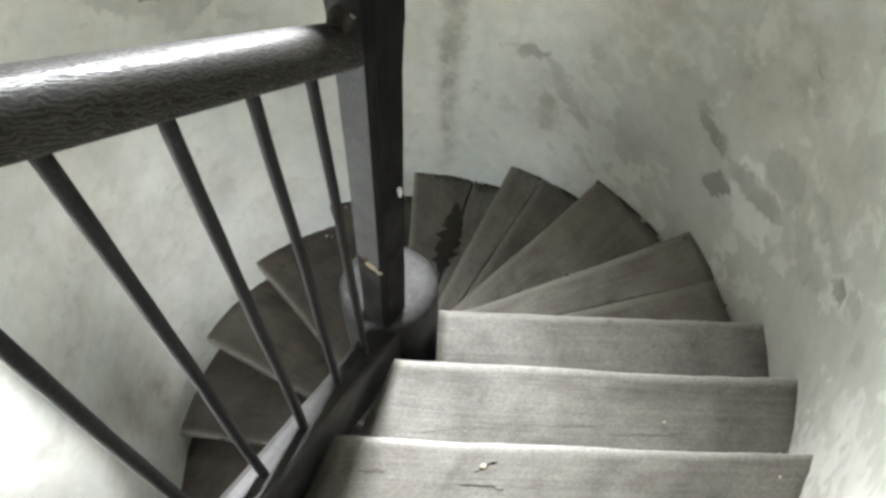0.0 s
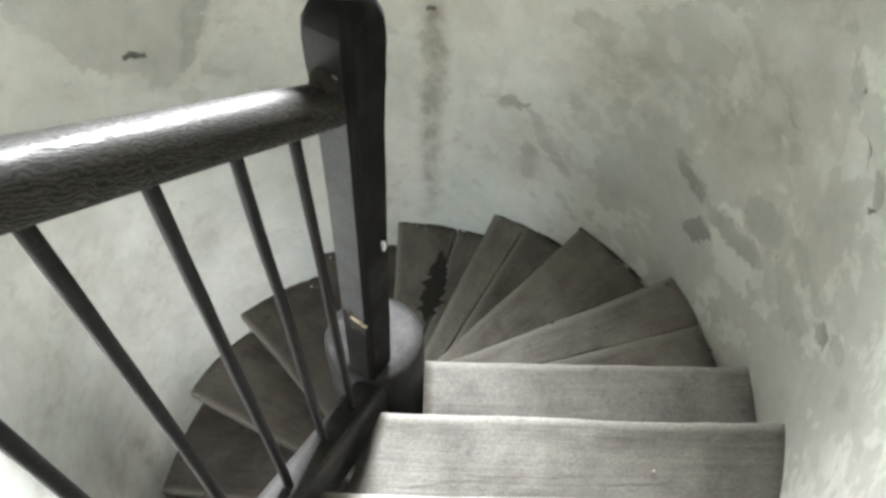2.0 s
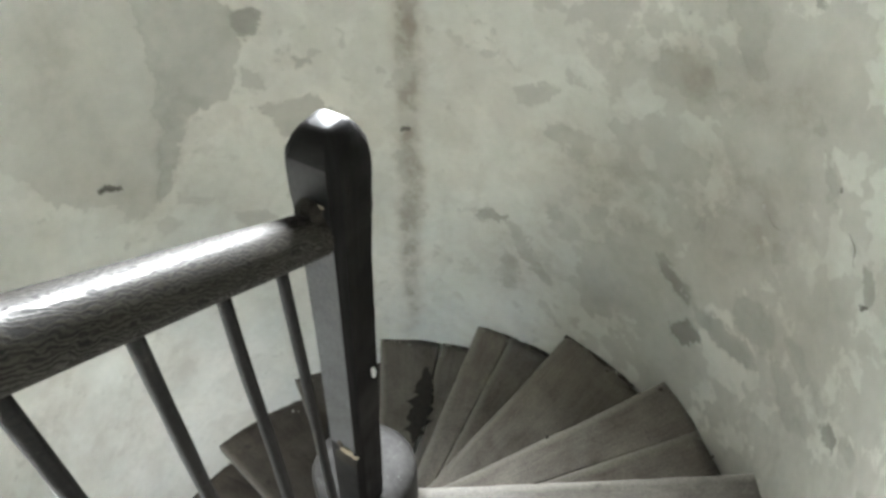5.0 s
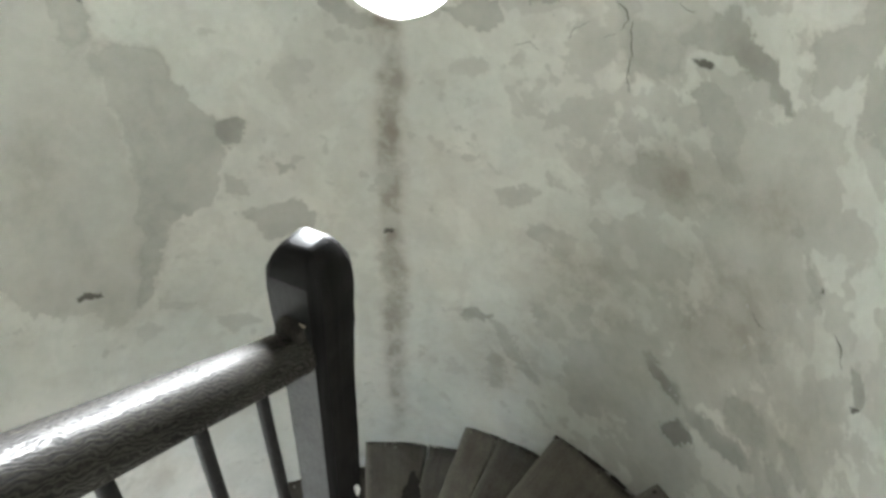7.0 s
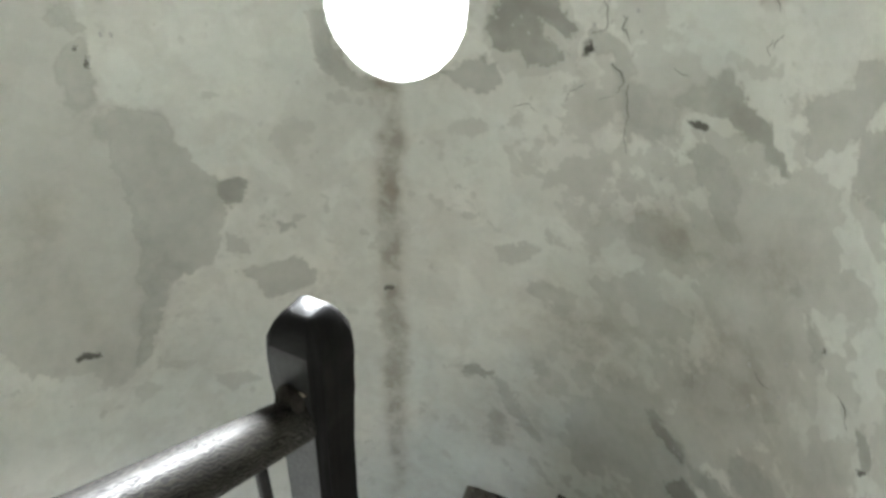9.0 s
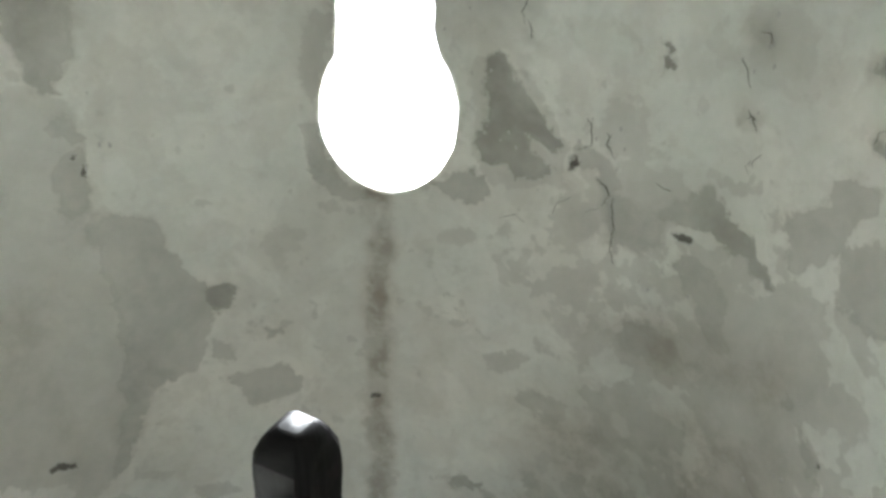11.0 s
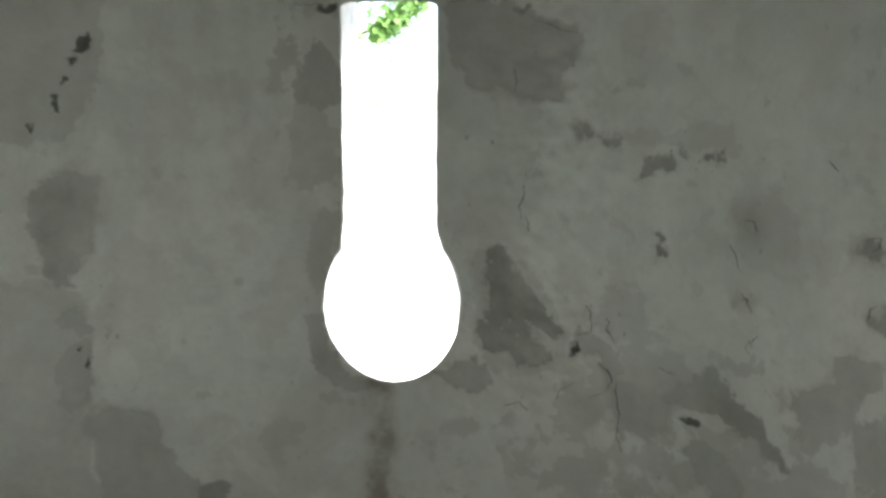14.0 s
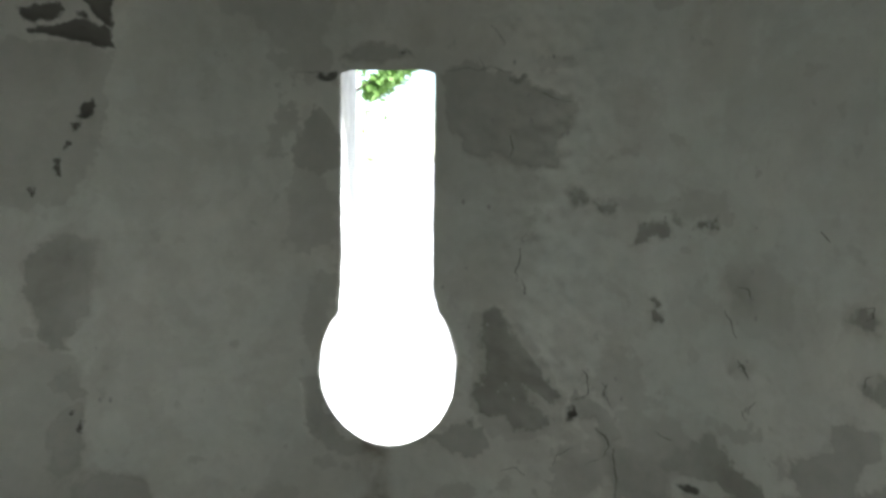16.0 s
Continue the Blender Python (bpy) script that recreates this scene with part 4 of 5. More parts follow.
def _placed(name, loc, label, category, group):
    ob = tagged(new(name), label, category, group)
    ob.location = loc
    return ob


stair = empty("winding_staircase", None, "worn grey oak winding staircase round a newel in the turret", "staircase")


def slab(name, front, back, z, thick, mat, parent, label="", dish=0.004, seed=0, n=26, wave=0.006):
    """A worn board: front and back are end points (or functions 0..1) in plan; its nosing is rounded and uneven."""
    vs = [0, 0.002, 0.008, 0.02, 0.06, 0.12, 0.2, 0.35, 0.5, 0.65, 0.8, 0.93, 0.985, 1.0]
    fz = {0: -0.016, 0.002: -0.008, 0.008: -0.003}
    f0, f1, b0, b1 = (Vector(p) for p in (*front, *back))
    verts, uv, faces = [], [], []
    length = (f1 - f0).length
    depth0 = max(0.04, ((b0 + b1) / 2 - (f0 + f1) / 2).length)
    for layer in (0, 1):
        for i in range(n + 1):
            u = i / n
            p, q = f0.lerp(f1, u), b0.lerp(b1, u)
            nose = wave * noise.noise((u * 3.1 + seed, seed * 1.7, 0.3)) + wave * 0.35 * noise.noise((u * 17 + seed, 4.2, seed))
            d = (q - p).normalized() if (q - p).length > 1e-5 else Vector((0, 0))
            ln = (q - p).length
            for v in vs:
                # nosing distances stay in metres
                m = v * depth0 if v < 0.03 else v * ln
                m = min(m, ln)
                w = p + d * (m + nose * max(0, 1 - m / 0.15))
                h = fz.get(v, 0) - dish * math.sin(math.pi * min(1, u * 1.02)) * math.exp(-m / 0.09)
                h += 0.0012 * noise.noise((w.x * 9, w.y * 9, seed))
                if layer:
                    h = -thick
                verts.append((w.x, w.y, z + h))
                uv.append((u * length + seed * 0.37, m))
    m = len(vs)
    off = (n + 1) * m
    for i in range(n):
        for j in range(m - 1):
            a = i * m + j
            faces.append((a, a + m, a + m + 1, a + 1))
            faces.append((off + a, off + a + 1, off + a + m + 1, off + a + m))
        faces.append((i * m, off + i * m, off + i * m + m, i * m + m))
        a = i * m + m - 1
        faces.append((a, a + m, off + a + m, off + a))
    for i in (0, n):
        for j in range(m - 1):
            a = i * m + j
            faces.append((a, a + 1, off + a + 1, off + a) if i == 0 else (a, off + a, off + a + 1, a + 1))
    ob = link_mesh(name, verts, faces, mat, parent, label, True, uv)
    bm = bmesh.new()
    bm.from_mesh(ob.data)
    bmesh.ops.recalc_face_normals(bm, faces=bm.faces)
    bm.to_mesh(ob.data)
    bm.free()
    return ob


def polar(r, a):
    return (r * math.cos(radians(a)), r * math.sin(radians(a)))


def on_wall(y, r):
    return math.sqrt(max(0.01, r * r - y * y))


# straight steps: tread number, nosing line, left end on the line of the string
FLIGHT = [(-1, -1.025), (0, -0.765), (1, -0.508), (2, -0.238), (3, 0.008)]


def left_end(y):
    return 0.146 + (y - 0.026) * 0.418 if y < 0 else 0.149


for k, y in FLIGHT:
    z = RISE * (3 - k)
    yr = y - 0.02 - 0.012 * (k == 2)
    back = y - 0.30
    wr = R + 0.02
    f0, f1 = (left_end(y), y + 0.014), (on_wall(yr, wr), yr)
    b0 = (left_end(back) if k < 3 else 0.140, back)
    b1 = (on_wall(back, wr) if abs(back) < 1.1 else 0.45, back)
    if k < 1:
        f1, b1 = (min(f1[0], 0.78), yr), (min(b1[0], 0.48), back)
        b0 = (max(b0[0], -0.47), back)
    slab("tread", (f0, f1), (b0, b1), z, 0.05, TREAD, stair, "", 0.006, k + 3, 30, 0.008)
    slab("riser", ((f0[0] + 0.02, y - 0.035), (f1[0] - 0.02, y - 0.055)), ((f0[0] + 0.02, y - 0.06), (f1[0] - 0.02, y - 0.08)), z - 0.051, RISE - 0.052, RISER, stair, "", 0, k, 6, 0)



def dirt_line(a0, a1, z, seed, parent):
    """A ragged ridge of dirt and plaster crumbs where a tread meets the wall."""
    verts, faces = [], []
    n = 44
    for i in range(n + 1):
        a = a0 + (a1 - a0) * i / n
        g = noise.noise((i * 0.16, seed * 3.1, 2)) + 0.7 * noise.noise((i * 0.6, seed * 3.1, 7))
        w = max(0.0008, 0.011 + 0.022 * g)
        h = max(0.0012, min(w * 0.6, 0.005 + 0.008 * noise.noise((i * 0.3, seed * 1.7, 5))))
        for r, q in ((R - w, 0.0006), (R - w * 0.55, h * 0.45), (R + 0.004, h), (R + 0.012, h)):
            verts.append((*polar(r, a), z + q))
        if i:
            p, q = 4 * i - 4, 4 * i
            faces += [(p + t, p + t + 1, q + t + 1, q + t) for t in range(3)]
    link_mesh("dirt_line", verts, faces, DIRT, parent, "dark ragged dirt along the wall")


NOSE = [-1.0, 22.9, 45.7, 65.9, 88.8, 110.2, 131.7, 152.2, 174.2, 196.5, 219.0, 241.5, 264.0, 286.5, 309.0]
for i in range(1, len(NOSE)):
    k = 3 + i
    z = -RISE * i
    a, b = NOSE[i], NOSE[i - 1] - 5.5
    ro = R + 0.025
    # the lower treads lie in shade, painted in with the darker oak
    oak = WINDER if k < 8 else SHADEDWINDER
    inner_f, outer_f = polar(0.13, a + 6), polar(ro, a)
    inner_b, outer_b = polar(0.13, b + 4), polar(ro, b)
    # boards meet along a joint part way back
    def between(p, q, s):
        return (p[0] + (q[0] - p[0]) * s, p[1] + (q[1] - p[1]) * s)
    if k == 6:
        j0, j1 = between(inner_f, inner_b, 0.80), between(outer_f, outer_b, 0.30)
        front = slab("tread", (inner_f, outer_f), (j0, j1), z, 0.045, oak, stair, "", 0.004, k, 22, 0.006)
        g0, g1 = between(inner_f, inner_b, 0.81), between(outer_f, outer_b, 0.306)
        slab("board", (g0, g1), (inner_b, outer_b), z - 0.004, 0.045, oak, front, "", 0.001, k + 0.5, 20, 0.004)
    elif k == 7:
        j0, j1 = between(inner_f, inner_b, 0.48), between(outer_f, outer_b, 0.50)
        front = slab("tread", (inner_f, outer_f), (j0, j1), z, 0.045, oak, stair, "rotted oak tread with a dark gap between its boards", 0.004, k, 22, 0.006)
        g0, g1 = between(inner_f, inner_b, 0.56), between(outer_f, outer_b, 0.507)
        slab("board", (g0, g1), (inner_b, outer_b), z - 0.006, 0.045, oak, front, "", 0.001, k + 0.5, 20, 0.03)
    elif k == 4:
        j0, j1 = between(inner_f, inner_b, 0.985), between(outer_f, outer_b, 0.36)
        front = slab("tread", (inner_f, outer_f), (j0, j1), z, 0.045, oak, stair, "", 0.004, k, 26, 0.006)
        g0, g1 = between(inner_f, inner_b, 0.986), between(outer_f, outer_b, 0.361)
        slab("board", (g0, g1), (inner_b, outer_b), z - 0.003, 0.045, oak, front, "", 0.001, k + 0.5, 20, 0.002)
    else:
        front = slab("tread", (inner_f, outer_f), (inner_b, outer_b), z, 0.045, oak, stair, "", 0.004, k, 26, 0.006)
    if 4 < k < 12:
        dirt_line(a, NOSE[i - 1] - 2.5, z, k, front)
    slab("riser", (polar(0.12, a - 7), polar(ro, a - 2.2)), (polar(0.12, a - 14), polar(ro, a - 3.4)), z - 0.046, RISE - 0.047, RISER, stair, "", 0, k, 6, 0)


def ring_loft(name, rings, mat, parent, label="", cap=True, smooth=True, uvlen=True):
    """A skin over rings of points, one after another."""
    m = len(rings[0])
    verts, faces, uv = [], [], []
    run = 0.0
    for k, ring in enumerate(rings):
        if k:
            run += (sum((Vector(p) for p in ring), Vector()) / m - sum((Vector(p) for p in rings[k - 1]), Vector()) / m).length
        around = 0.0
        for i, p in enumerate(ring):
            if i:
                around += (Vector(p) - Vector(ring[i - 1])).length
            verts.append(tuple(p))
            uv.append((run, around))
    for k in range(len(rings) - 1):
        for i in range(m):
            faces.append((k * m + i, k * m + (i + 1) % m, (k + 1) * m + (i + 1) % m, (k + 1) * m + i))
    if cap:
        faces.append(tuple(range(m - 1, -1, -1)))
        faces.append(tuple((len(rings) - 1) * m + i for i in range(m)))
    ob = link_mesh(name, verts, faces, mat, parent, label, smooth, uv)
    bm = bmesh.new()
    bm.from_mesh(ob.data)
    bmesh.ops.recalc_face_normals(bm, faces=bm.faces)
    bm.to_mesh(ob.data)
    bm.free()
    return ob


# the round newel with its slightly domed top
def newel():
    rings = []
    for z, r in ((-2.88, 0.145), (-1.5, 0.143), (-0.4, 0.142), (0.05, 0.141), (0.168, 0.140), (0.180, 0.136), (0.187, 0.126),
                 (0.192, 0.10), (0.195, 0.06), (0.196, 0.02)):
        rings.append([(0.008 + (r + 0.003 * noise.noise((math.cos(a) * 2, math.sin(a) * 2, z * 3))) * math.cos(a),
                       (r + 0.003 * noise.noise((math.cos(a) * 2, math.sin(a) * 2, z * 3))) * math.sin(a),
                       z + (0.004 * noise.noise((math.cos(a) * r * 20, math.sin(a) * r * 20, 1)) if z > 0.18 else 0)) for a in np.linspace(0, 2 * math.pi, 41)[:-1]])
    return ring_loft("newel", rings, DRUM, stair, "round grey painted newel with speckled top")


newel()

# ---- the balustrade ----
PHI = radians(-110.4)
SLOPE = 0.707
RAILX, RAILY = -0.003, -0.15
rail_dir = Vector((math.cos(PHI), math.sin(PHI), SLOPE)).normalized()
side = Vector((math.sin(PHI), -math.cos(PHI), 0))


def along(s, z0):
    return Vector((RAILX + math.cos(PHI) * s, RAILY + math.sin(PHI) * s, z0 + SLOPE * s))


balustrade = empty("balustrade", None, "dark wooden handrail on thin rods with a chamfered post", "balustrade")


def handrail():
    upn = side.cross(rail_dir)
    if upn.z < 0:
        upn = -upn
    rings = []
    for k in range(61):
        s = -0.075 + 1.03 * k / 60
        c = along(s, 1.150) + upn * 0.033
        ring = []
        for i in range(24):
            a = 2 * math.pi * i / 24
            ca, sa = math.cos(a), math.sin(a)
            x = 0.036 * math.copysign(abs(ca) ** 0.8, ca)
            y = 0.037 * math.copysign(abs(sa) ** 0.85, sa)
            g = 1 + 0.02 * noise.noise((s * 5, ca * 1.5, sa * 1.5)) + 0.012 * noise.noise((s * 3, ca * 9, sa * 9))
            ring.append(c + side * x * g + upn * y * g)
        rings.append(ring)
    return ring_loft("handrail", rings, RAIL, balustrade, "dark worn wooden handrail with rubbed top")


handrail()


def rod(s, seed):
    rings = []
    base, top = along(s, 0.165), along(s, 1.165)
    for k in range(21):
        f = k / 20
        c = base.lerp(top, f) + Vector((0.0028 * noise.noise((f * 3, seed, 1)), 0.0028 * noise.noise((f * 3, seed, 7)), 0))
        r = 0.0100 * (1 + 0.08 * noise.noise((f * 11, seed, 3)))
        rings.append([(c.x + r * math.cos(a), c.y + r * math.sin(a), c.z) for a in np.linspace(0, 2 * math.pi, 13)[:-1]])
    return ring_loft("baluster", rings, IRON, balustrade)


for i, s in enumerate((0.094, 0.230, 0.377, 0.517, 0.651, 0.790)):
    rod(s, i * 3.7)


def string_board():
    """The closed string under the rods, its upper edges rounded and worn."""
    rings = []
    prof = [(-0.046, -0.02), (-0.042, -0.006), (-0.03, 0), (0, 0.002), (0.026, 0), (0.034, -0.008), (0.036, -0.022), (0.036, -0.20), (-0.046, -0.20)]
    for k in range(41):
        s = -0.06 + 0.99 * k / 40
        c = along(s, 0.174)
        rings.append([c + side * (-x) * (1 + 0.03 * noise.noise((s * 6, x * 9, 0))) + Vector((0, 0, y + 0.003 * noise.noise((s * 7, x * 20, 5)))) for x, y in prof])
    return ring_loft("string", rings, STRING, balustrade, "dark worn closed string board", smooth=False)


string_board()


def newel_post():
    h, c = 0.0475, 0.014
    turn = radians(-81 + 45)
    ring2 = []
    for q in range(4):
        a = turn + q * math.pi / 2
        nx, ny = math.cos(a), math.sin(a)
        tx, ty = -ny, nx
        for t in (-(h - c), h - c):
            ring2.append((nx * h + tx * t, ny * h + ty * t))
    rings = []
    zs = [(-0.12, 0.96), (0.1, 0.97), (0.2, 0.97), (0.35, 0.98), (0.5, 0.985), (0.65, 1.0), (0.8, 0.985), (0.95, 1.0), (1.08, 1.01), (1.17, 1.07), (1.25, 1.12),
          (1.295, 1.13), (1.316, 1.08), (1.343, 0.84), (1.359, 0.62), (1.365, 0.40), (1.366, 0.05)]
    fine = []
    for (z0, g0), (z1, g1) in zip(zs[:-1], zs[1:]):
        n = max(1, int((z1 - z0) / 0.022))
        fine += [(z0 + (z1 - z0) * q / n, g0 + (g1 - g0) * q / n) for q in range(n)]
    for z, g in fine + zs[-1:]:
        f = (z - 0.2) / 1.17
        cx, cy = 0.002 + 0.038 * f, -0.078 - 0.010 * f
        rings.append([(cx + x * g * (1 + 0.025 * noise.noise((x * 30, z * 6, y * 30)) + 0.03 * noise.noise((x * 50, z * 34, y * 50))), cy + y * g * (1 + 0.025 * noise.noise((y * 30, z * 6, 3)) + 0.03 * noise.noise((y * 50, z * 34, x * 50))), z + 0.004 * noise.noise((x * 30, y * 30, z))) for x, y in ring2])
    return ring_loft("post", rings, POST, balustrade, "dark painted chamfered post with a faceted domed top", smooth=False)


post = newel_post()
for poly in post.data.polygons:
    poly.use_smooth = True
post.data.set_sharp_from_angle(angle=radians(36))
# light on the left face and the flat top, painted in as paler grey
post.data.materials.append(POSTLIT)
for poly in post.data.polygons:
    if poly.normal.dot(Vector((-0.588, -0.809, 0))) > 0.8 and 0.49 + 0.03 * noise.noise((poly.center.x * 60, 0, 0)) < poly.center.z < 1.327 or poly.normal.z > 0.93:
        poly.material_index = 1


def splinter(x, y, z, w, d, h, turn, mat, label):
    bm = bmesh.new()
    bmesh.ops.create_icosphere(bm, subdivisions=2, radius=1)
    for v in bm.verts:
        v.co *= 1 + 0.55 * noise.noise(v.co * 2.1 + Vector((x * 99, y * 99, z * 9)))
    bmesh.ops.scale(bm, vec=(w, d, h), verts=bm.verts)
    bmesh.ops.rotate(bm, matrix=Matrix.Rotation(radians(turn), 3, "Z"), verts=bm.verts)
    bmesh.ops.translate(bm, vec=(x, y, z), verts=bm.verts)
    return part("splinter", bm, mat, post, label)


splinter(-0.008, -0.126, 0.492, 0.018, 0.006, 0.010, -36, BARE, "pale splintered wood")
splinter(0.008, -0.134, 0.478, 0.012, 0.005, 0.006, -36, BARE, "pale splintered wood")
splinter(-0.012, -0.122, 0.458, 0.032, 0.007, 0.030, -36, ROTSHADE, "dark rotten wood")
splinter(-0.022, -0.116, 0.506, 0.010, 0.004, 0.010, -36, RISER, "dark broken wood")
# two black lumps added as the shade where rail meets post
splinter(0.002, -0.142, 1.232, 0.040, 0.020, 0.022, -76, ROTSHADE, "black lump for the shade round the rail joint")
splinter(0.022, -0.138, 1.205, 0.012, 0.008, 0.030, -36, ROTSHADE, "black lump for the shade round the rail joint")
splinter(0.020, -0.143, 1.245, 0.010, 0.003, 0.003, -36, BARE, "pale chipped edge of the joint")
# a bright glint on the post's right edge, modelled as a white lump
splinter(0.070, -0.103, 0.752, 0.006, 0.005, 0.017, 54, GLINT, "small white glint on the post's edge")


def crack(points, z, width, parent):
    """A fine open shake in a board: a dark sliver sunk into its top."""
    verts, faces = [], []
    n = len(points)
    for i, (x, y) in enumerate(points):
        w = width * math.sin(math.pi * (i + 0.5) / n) + 0.0004
        verts += [(x, y - w, z), (x, y + w, z), (x, y, z - 0.006)]
        if i:
            a, b = 3 * i - 3, 3 * i
            faces += [(a, b, b + 1, a + 1), (a + 1, b + 1, b + 2, a + 2), (a + 2, b + 2, b, a)]
    link_mesh("crack", verts, faces, RISER, parent)


def rot(points, z, width, parent):
    """A rotted-out hollow along a board's joint, ragged on both sides."""
    verts, faces = [], []
    line = []
    for (x0, y0), (x1, y1) in zip(points[:-1], points[1:]):
        line += [(x0 + (x1 - x0) * k / 6, y0 + (y1 - y0) * k / 6) for k in range(6)]
    line.append(points[-1])
    n = len(line)
    for i, (x, y) in enumerate(line):
        w = width * (0.25 + math.sin(math.pi * i / (n - 1))) * (1 + 1.1 * noise.noise((i * 0.55, 3, 1)))
        v = width * (0.25 + math.sin(math.pi * i / (n - 1))) * (1 + 1.1 * noise.noise((i * 0.55, 9, 4)))
        verts += [(x - w, y, z), (x + v, y, z), (x, y, z - 0.02)]
        if i:
            a, b = 3 * i - 3, 3 * i
            faces += [(a, b, b + 1, a + 1), (a + 1, b + 1, b + 2, a + 2), (a + 2, b + 2, b, a)]
    link_mesh("rotted_hollow", verts, faces, ROTSHADE, parent, "dark rotted hollow in the wood")


def wander(x0, y0, x1, y1, steps, amp, seed):
    out = []
    for i in range(steps + 1):
        f = i / steps
        out.append((x0 + (x1 - x0) * f, y0 + (y1 - y0) * f + amp * noise.noise((f * 5, seed, 2)) + 0.4 * amp * noise.noise((f * 19, seed, 8))))
    return out


first, second = [min((o for o in stair.children if o.name.startswith("tread")), key=lambda o: abs(o.data.vertices[6].co.z - h)) for h in (0.36, 0.18)]
crack(wander(0.11, -0.425, 0.27, -0.415, 14, 0.016, 1), 0.1806, 0.0007, second)
crack(wander(0.27, -0.402, 0.55, -0.408, 18, 0.012, 2), 0.1806, 0.0005, second)
crack(wander(0.60, -0.43, 0.78, -0.425, 12, 0.010, 5), 0.1806, 0.0005, second)
crack(wander(-0.02, -0.575, 0.04, -0.575, 6, 0.006, 3), 0.3608, 0.003, first)
crack(wander(0.235, -0.572, 0.285, -0.55, 8, 0.012, 9), 0.3605, 0.0006, first)
crack(wander(0.20, -0.60, 0.30, -0.61, 8, 0.014, 12), 0.3605, 0.0003, first)
seventh = min((o for o in stair.children if o.name.startswith("tread")), key=lambda o: abs(o.data.vertices[6].co.z + 0.72))
rot([(0.225, 0.95), (0.21, 0.84), (0.19, 0.75), (0.165, 0.66), (0.148, 0.58)], -0.7190, 0.040, seventh)
for x, y, z, parent in ((0.255, -0.562, 0.361, first), (0.727, -0.394, 0.181, second), (0.919, -0.529, 0.361, first), (0.906, -0.581, 0.361, first)):
    bm = bmesh.new()
    bmesh.ops.create_icosphere(bm, subdivisions=2, radius=1)
    for v in bm.verts:
        v.co *= 1 + 0.6 * noise.noise(v.co * 2.4 + Vector((x * 50, y * 50, 0)))
    big = 0.0075 if x < 0.3 else 0.0038
    bmesh.ops.scale(bm, vec=(big, big * 0.8, 0.0014), verts=bm.verts)
    bmesh.ops.translate(bm, vec=(x, y, z), verts=bm.verts)
    part("fleck", bm, BARE, parent, "pale plaster fleck stuck to the board")

def crumb(x, y, z, size, flat, mat, parent, label, seed):
    """A rough lump lying on a board."""
    bm = bmesh.new()
    bmesh.ops.create_icosphere(bm, subdivisions=2, radius=1)
    for v in bm.verts:
        v.co *= 1 + 0.7 * noise.noise(v.co * 1.9 + Vector((seed * 3.1, seed, 0)))
    bmesh.ops.scale(bm, vec=(size, size * 0.75, size * flat), verts=bm.verts)
    bmesh.ops.rotate(bm, matrix=Matrix.Rotation(seed * 2.3, 3, "Z"), verts=bm.verts)
    bmesh.ops.translate(bm, vec=(x, y, z), verts=bm.verts)
    return part("crumb", bm, mat, parent, label)


def tread_at(height):
    return min((o for o in stair.children if o.name.startswith("tread")), key=lambda o: abs(o.data.vertices[6].co.z - height))


rng = random.Random(11)
for i in range(1, 8):
    board = tread_at(-RISE * i)
    for k in range(4):
        a = NOSE[i] + (NOSE[i - 1] - NOSE[i] - 3) * rng.random()
        r = R - rng.uniform(0.006, 0.035) - 0.03 * (i > 5)
        crumb(*polar(r, a), -RISE * i + 0.001, rng.uniform(0.003, 0.008), 0.45, DUST if rng.random() < 0.6 else DIRT, board, "plaster crumb on the board", rng.random() * 40)
    # plaster that has spilled over the back corner against the wall
    a = NOSE[i - 1] - rng.uniform(2.5, 4.0)
    crumb(*polar(R + 0.004, a), -RISE * i + 0.006, rng.uniform(0.030, 0.048), 0.55, LIME, board, "plaster spilled over the corner of the board", rng.random() * 40)
crumb(0.587, 0.253, -0.179, 0.006, 0.3, DIRT, tread_at(-0.18), "dark nail head in the nosing", 2.0)
crumb(-0.421, 1.004, -1.079, 0.007, 0.3, LIME, tread_at(-1.08), "pale plaster crumb on the board", 5.0)
crumb(-0.408, 0.768, -1.079, 0.014, 0.06, DIRT, tread_at(-1.08), "dark knot in the board", 7.0)

# ---- outside the loop ----
bm = bmesh.new()
bmesh.ops.create_circle(bm, cap_ends=True, segments=64, radius=1500, matrix=Matrix.Translation((0, 0, -6)))
tagged(part("ground", bm, GRAVEL, None), label="pale sunlit ground round the turret", kind="structure")


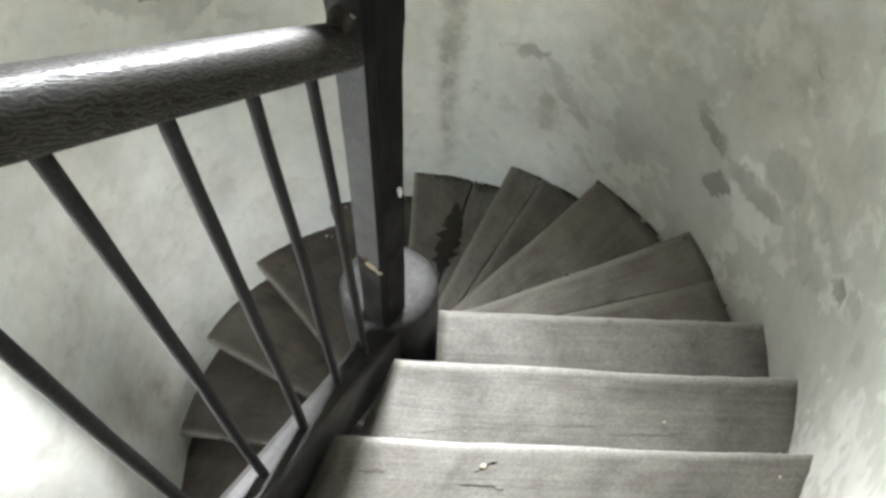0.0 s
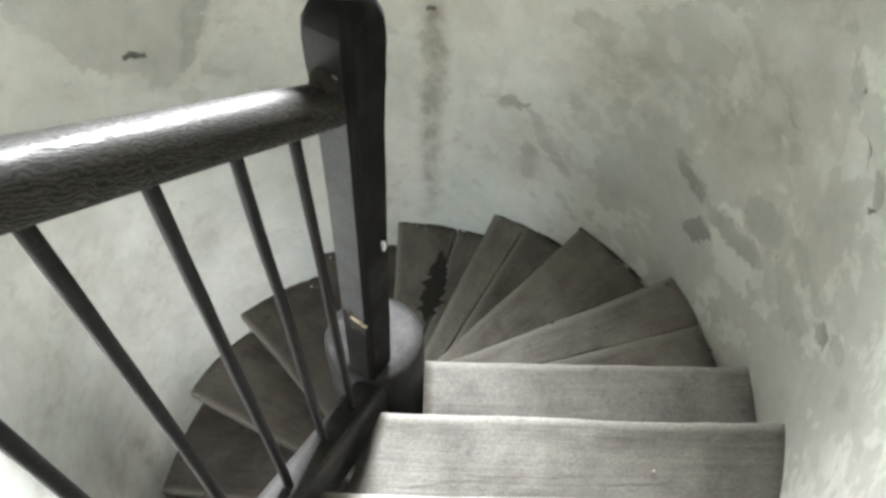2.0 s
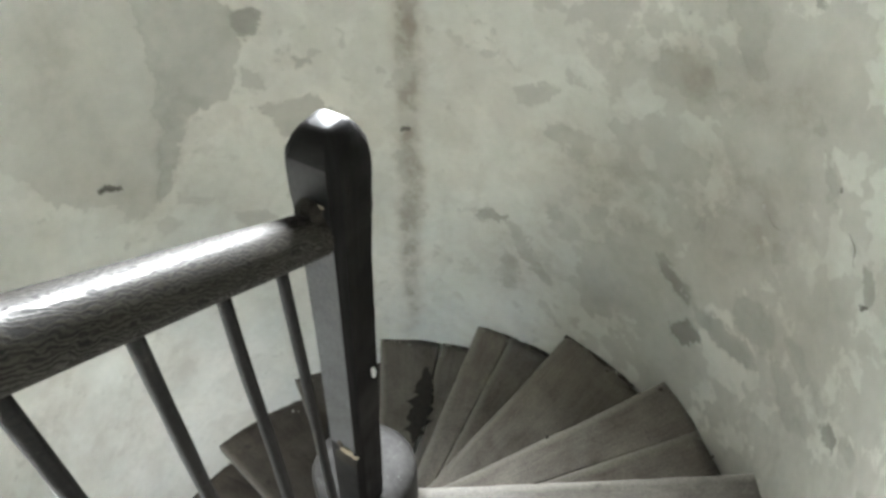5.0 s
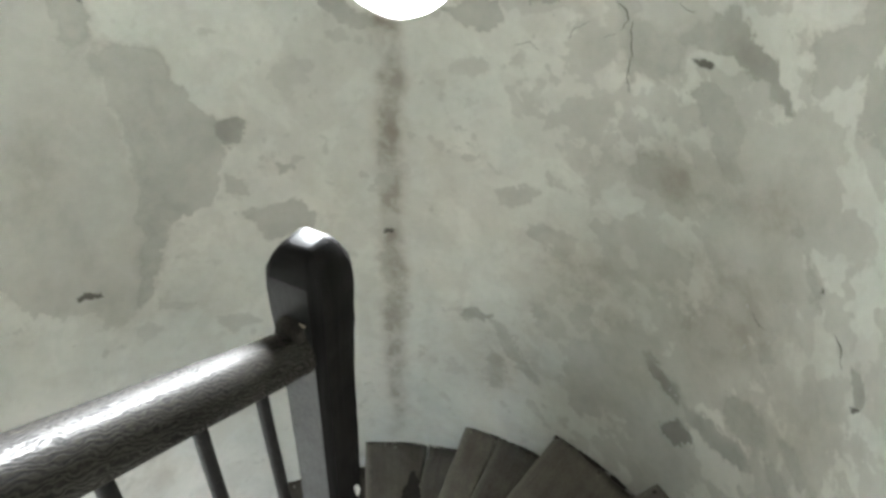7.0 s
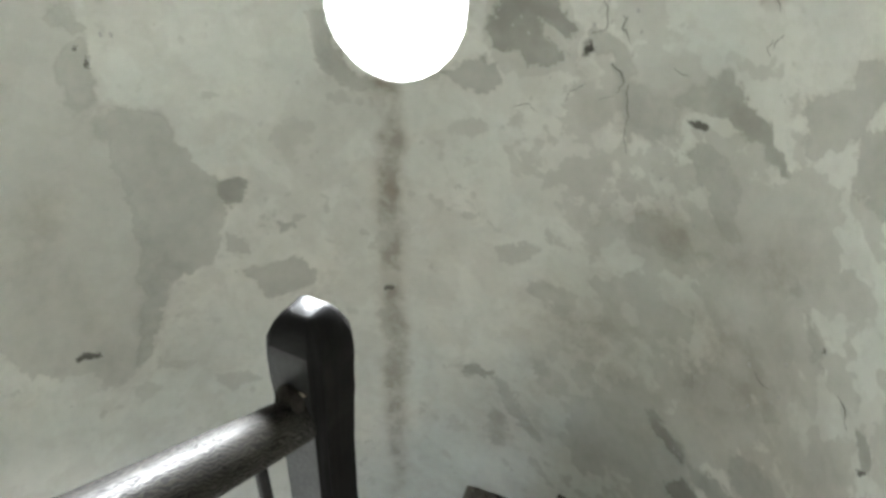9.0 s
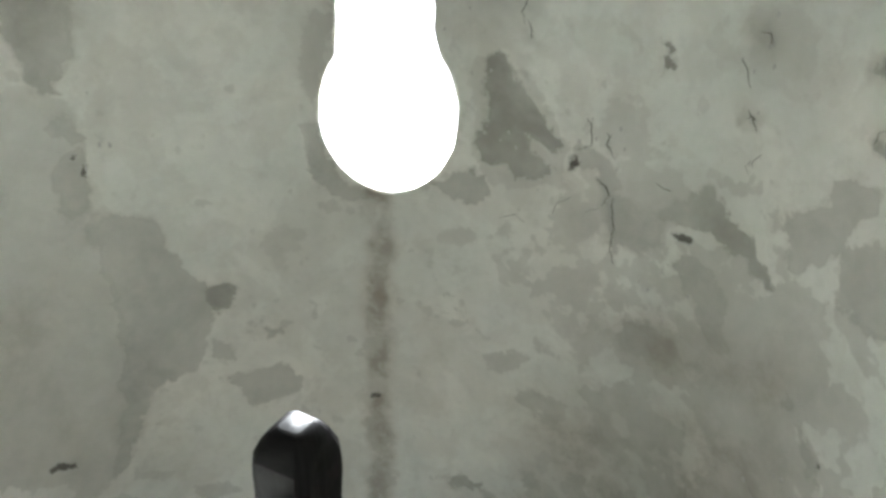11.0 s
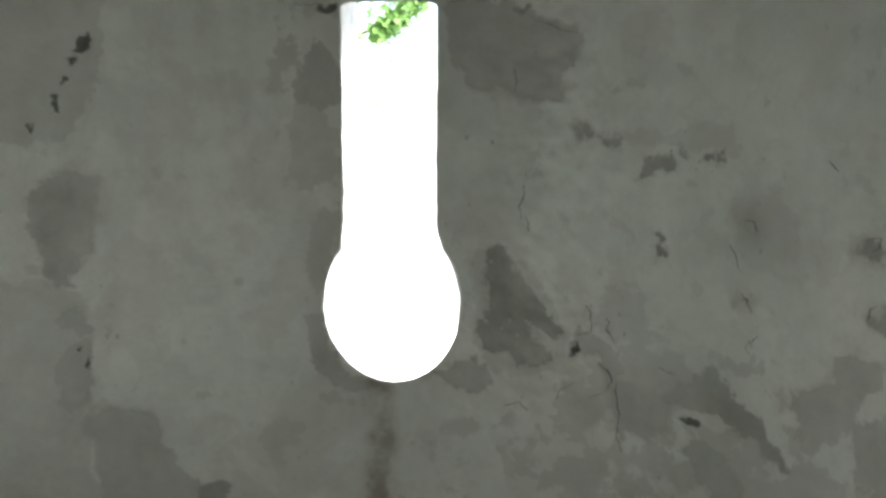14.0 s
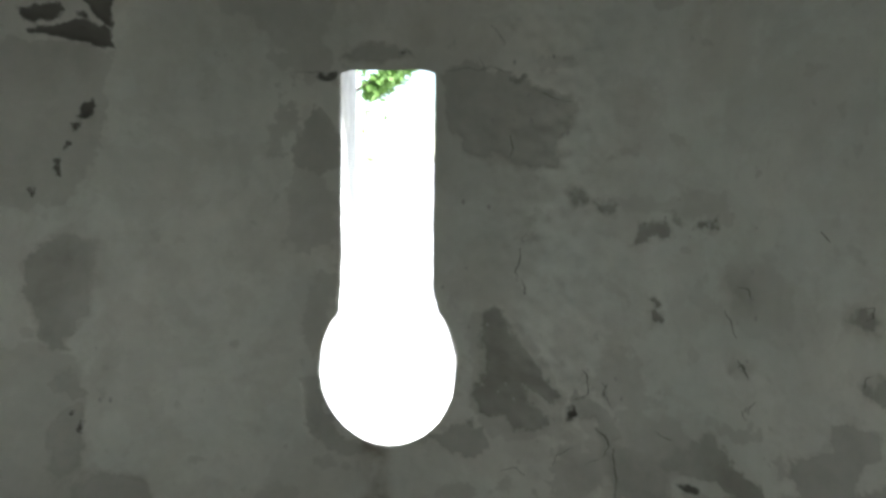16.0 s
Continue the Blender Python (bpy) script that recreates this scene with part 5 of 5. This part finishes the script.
def tree(x, y, reach, tip):
    root = empty("tree", (x, y, -6.0), "leafy green tree beside the turret", "tree")
    rings = []
    for k in range(15):
        f = k / 14
        r = 0.26 * (1 - 0.75 * f) + 0.10 * math.exp(-f * 14)
        cx, cy = 0.25 * noise.noise((f * 2, 1, 0)), 0.25 * noise.noise((f * 2, 5, 0))
        rings.append([(cx + r * math.cos(a), cy + r * math.sin(a), f * 10.5) for a in np.linspace(0, 2 * math.pi, 13)[:-1]])
    ring_loft("trunk", rings, BARK, root)
    rng = random.Random(4)
    ends = [(Vector((0.1, 0.1, 7.0)), Vector(tip) - Vector((x, y, -6.0)))]
    for k in range(16):
        a, h = rng.uniform(0, 6.28), rng.uniform(6.2, 10)
        d = Vector((math.cos(a), math.sin(a), rng.uniform(0.1, 0.6))) * rng.uniform(1.2, 2.4)
        start = Vector((0.1, 0.1, h))
        end = start + d
        if abs((end.x + x) - reach[0]) < 1.3 and end.z - 6.0 < 3.4:
            end.z += 2.0
        ends.append((start, end))
    for p, q in ends:
        limb = []
        ax = (q - p).normalized()
        u = ax.orthogonal().normalized()
        w = ax.cross(u)
        for k in range(8):
            f = k / 7
            c = p.lerp(q, f) + Vector((0, 0, 0.25 * math.sin(f * math.pi)))
            r = 0.07 * (1 - f) + 0.008
            limb.append([c + u * r * math.cos(a) + w * r * math.sin(a) for a in np.linspace(0, 2 * math.pi, 7)[:-1]])
        ring_loft("limb", limb, BARK, root)
    verts, faces = [], []
    for j, (p, q) in enumerate(ends):
        spread, count = (0.11, 1400) if j == 0 else (0.75, 520)
        for k in range(count):
            f = rng.uniform(0.55, 1.05) if j else rng.uniform(0.80, 1.0)
            c = p.lerp(q, f) + Vector([rng.gauss(0, spread * 0.55) for _ in range(3)])
            s = rng.uniform(0.03, 0.06)
            rot = Euler([rng.uniform(-0.9, 0.9), rng.uniform(-0.9, 0.9), rng.uniform(0, 6.28)]).to_matrix()
            b = len(verts)
            for lx, ly, lz in ((-1.3, 0, 0), (-0.3, 0.55, 0.12), (1.2, 0, 0), (-0.3, -0.55, 0.12)):
                verts.append(tuple(c + rot @ Vector((lx * s, ly * s, lz * s))))
            faces.append((b, b + 1, b + 2, b + 3))
    tagged(link_mesh("crown", verts, faces, LEAF, root), kind="stuff")


tree(-1.6, 8.2, (0.75, 8.0), (1.12, 8.1, 3.27))
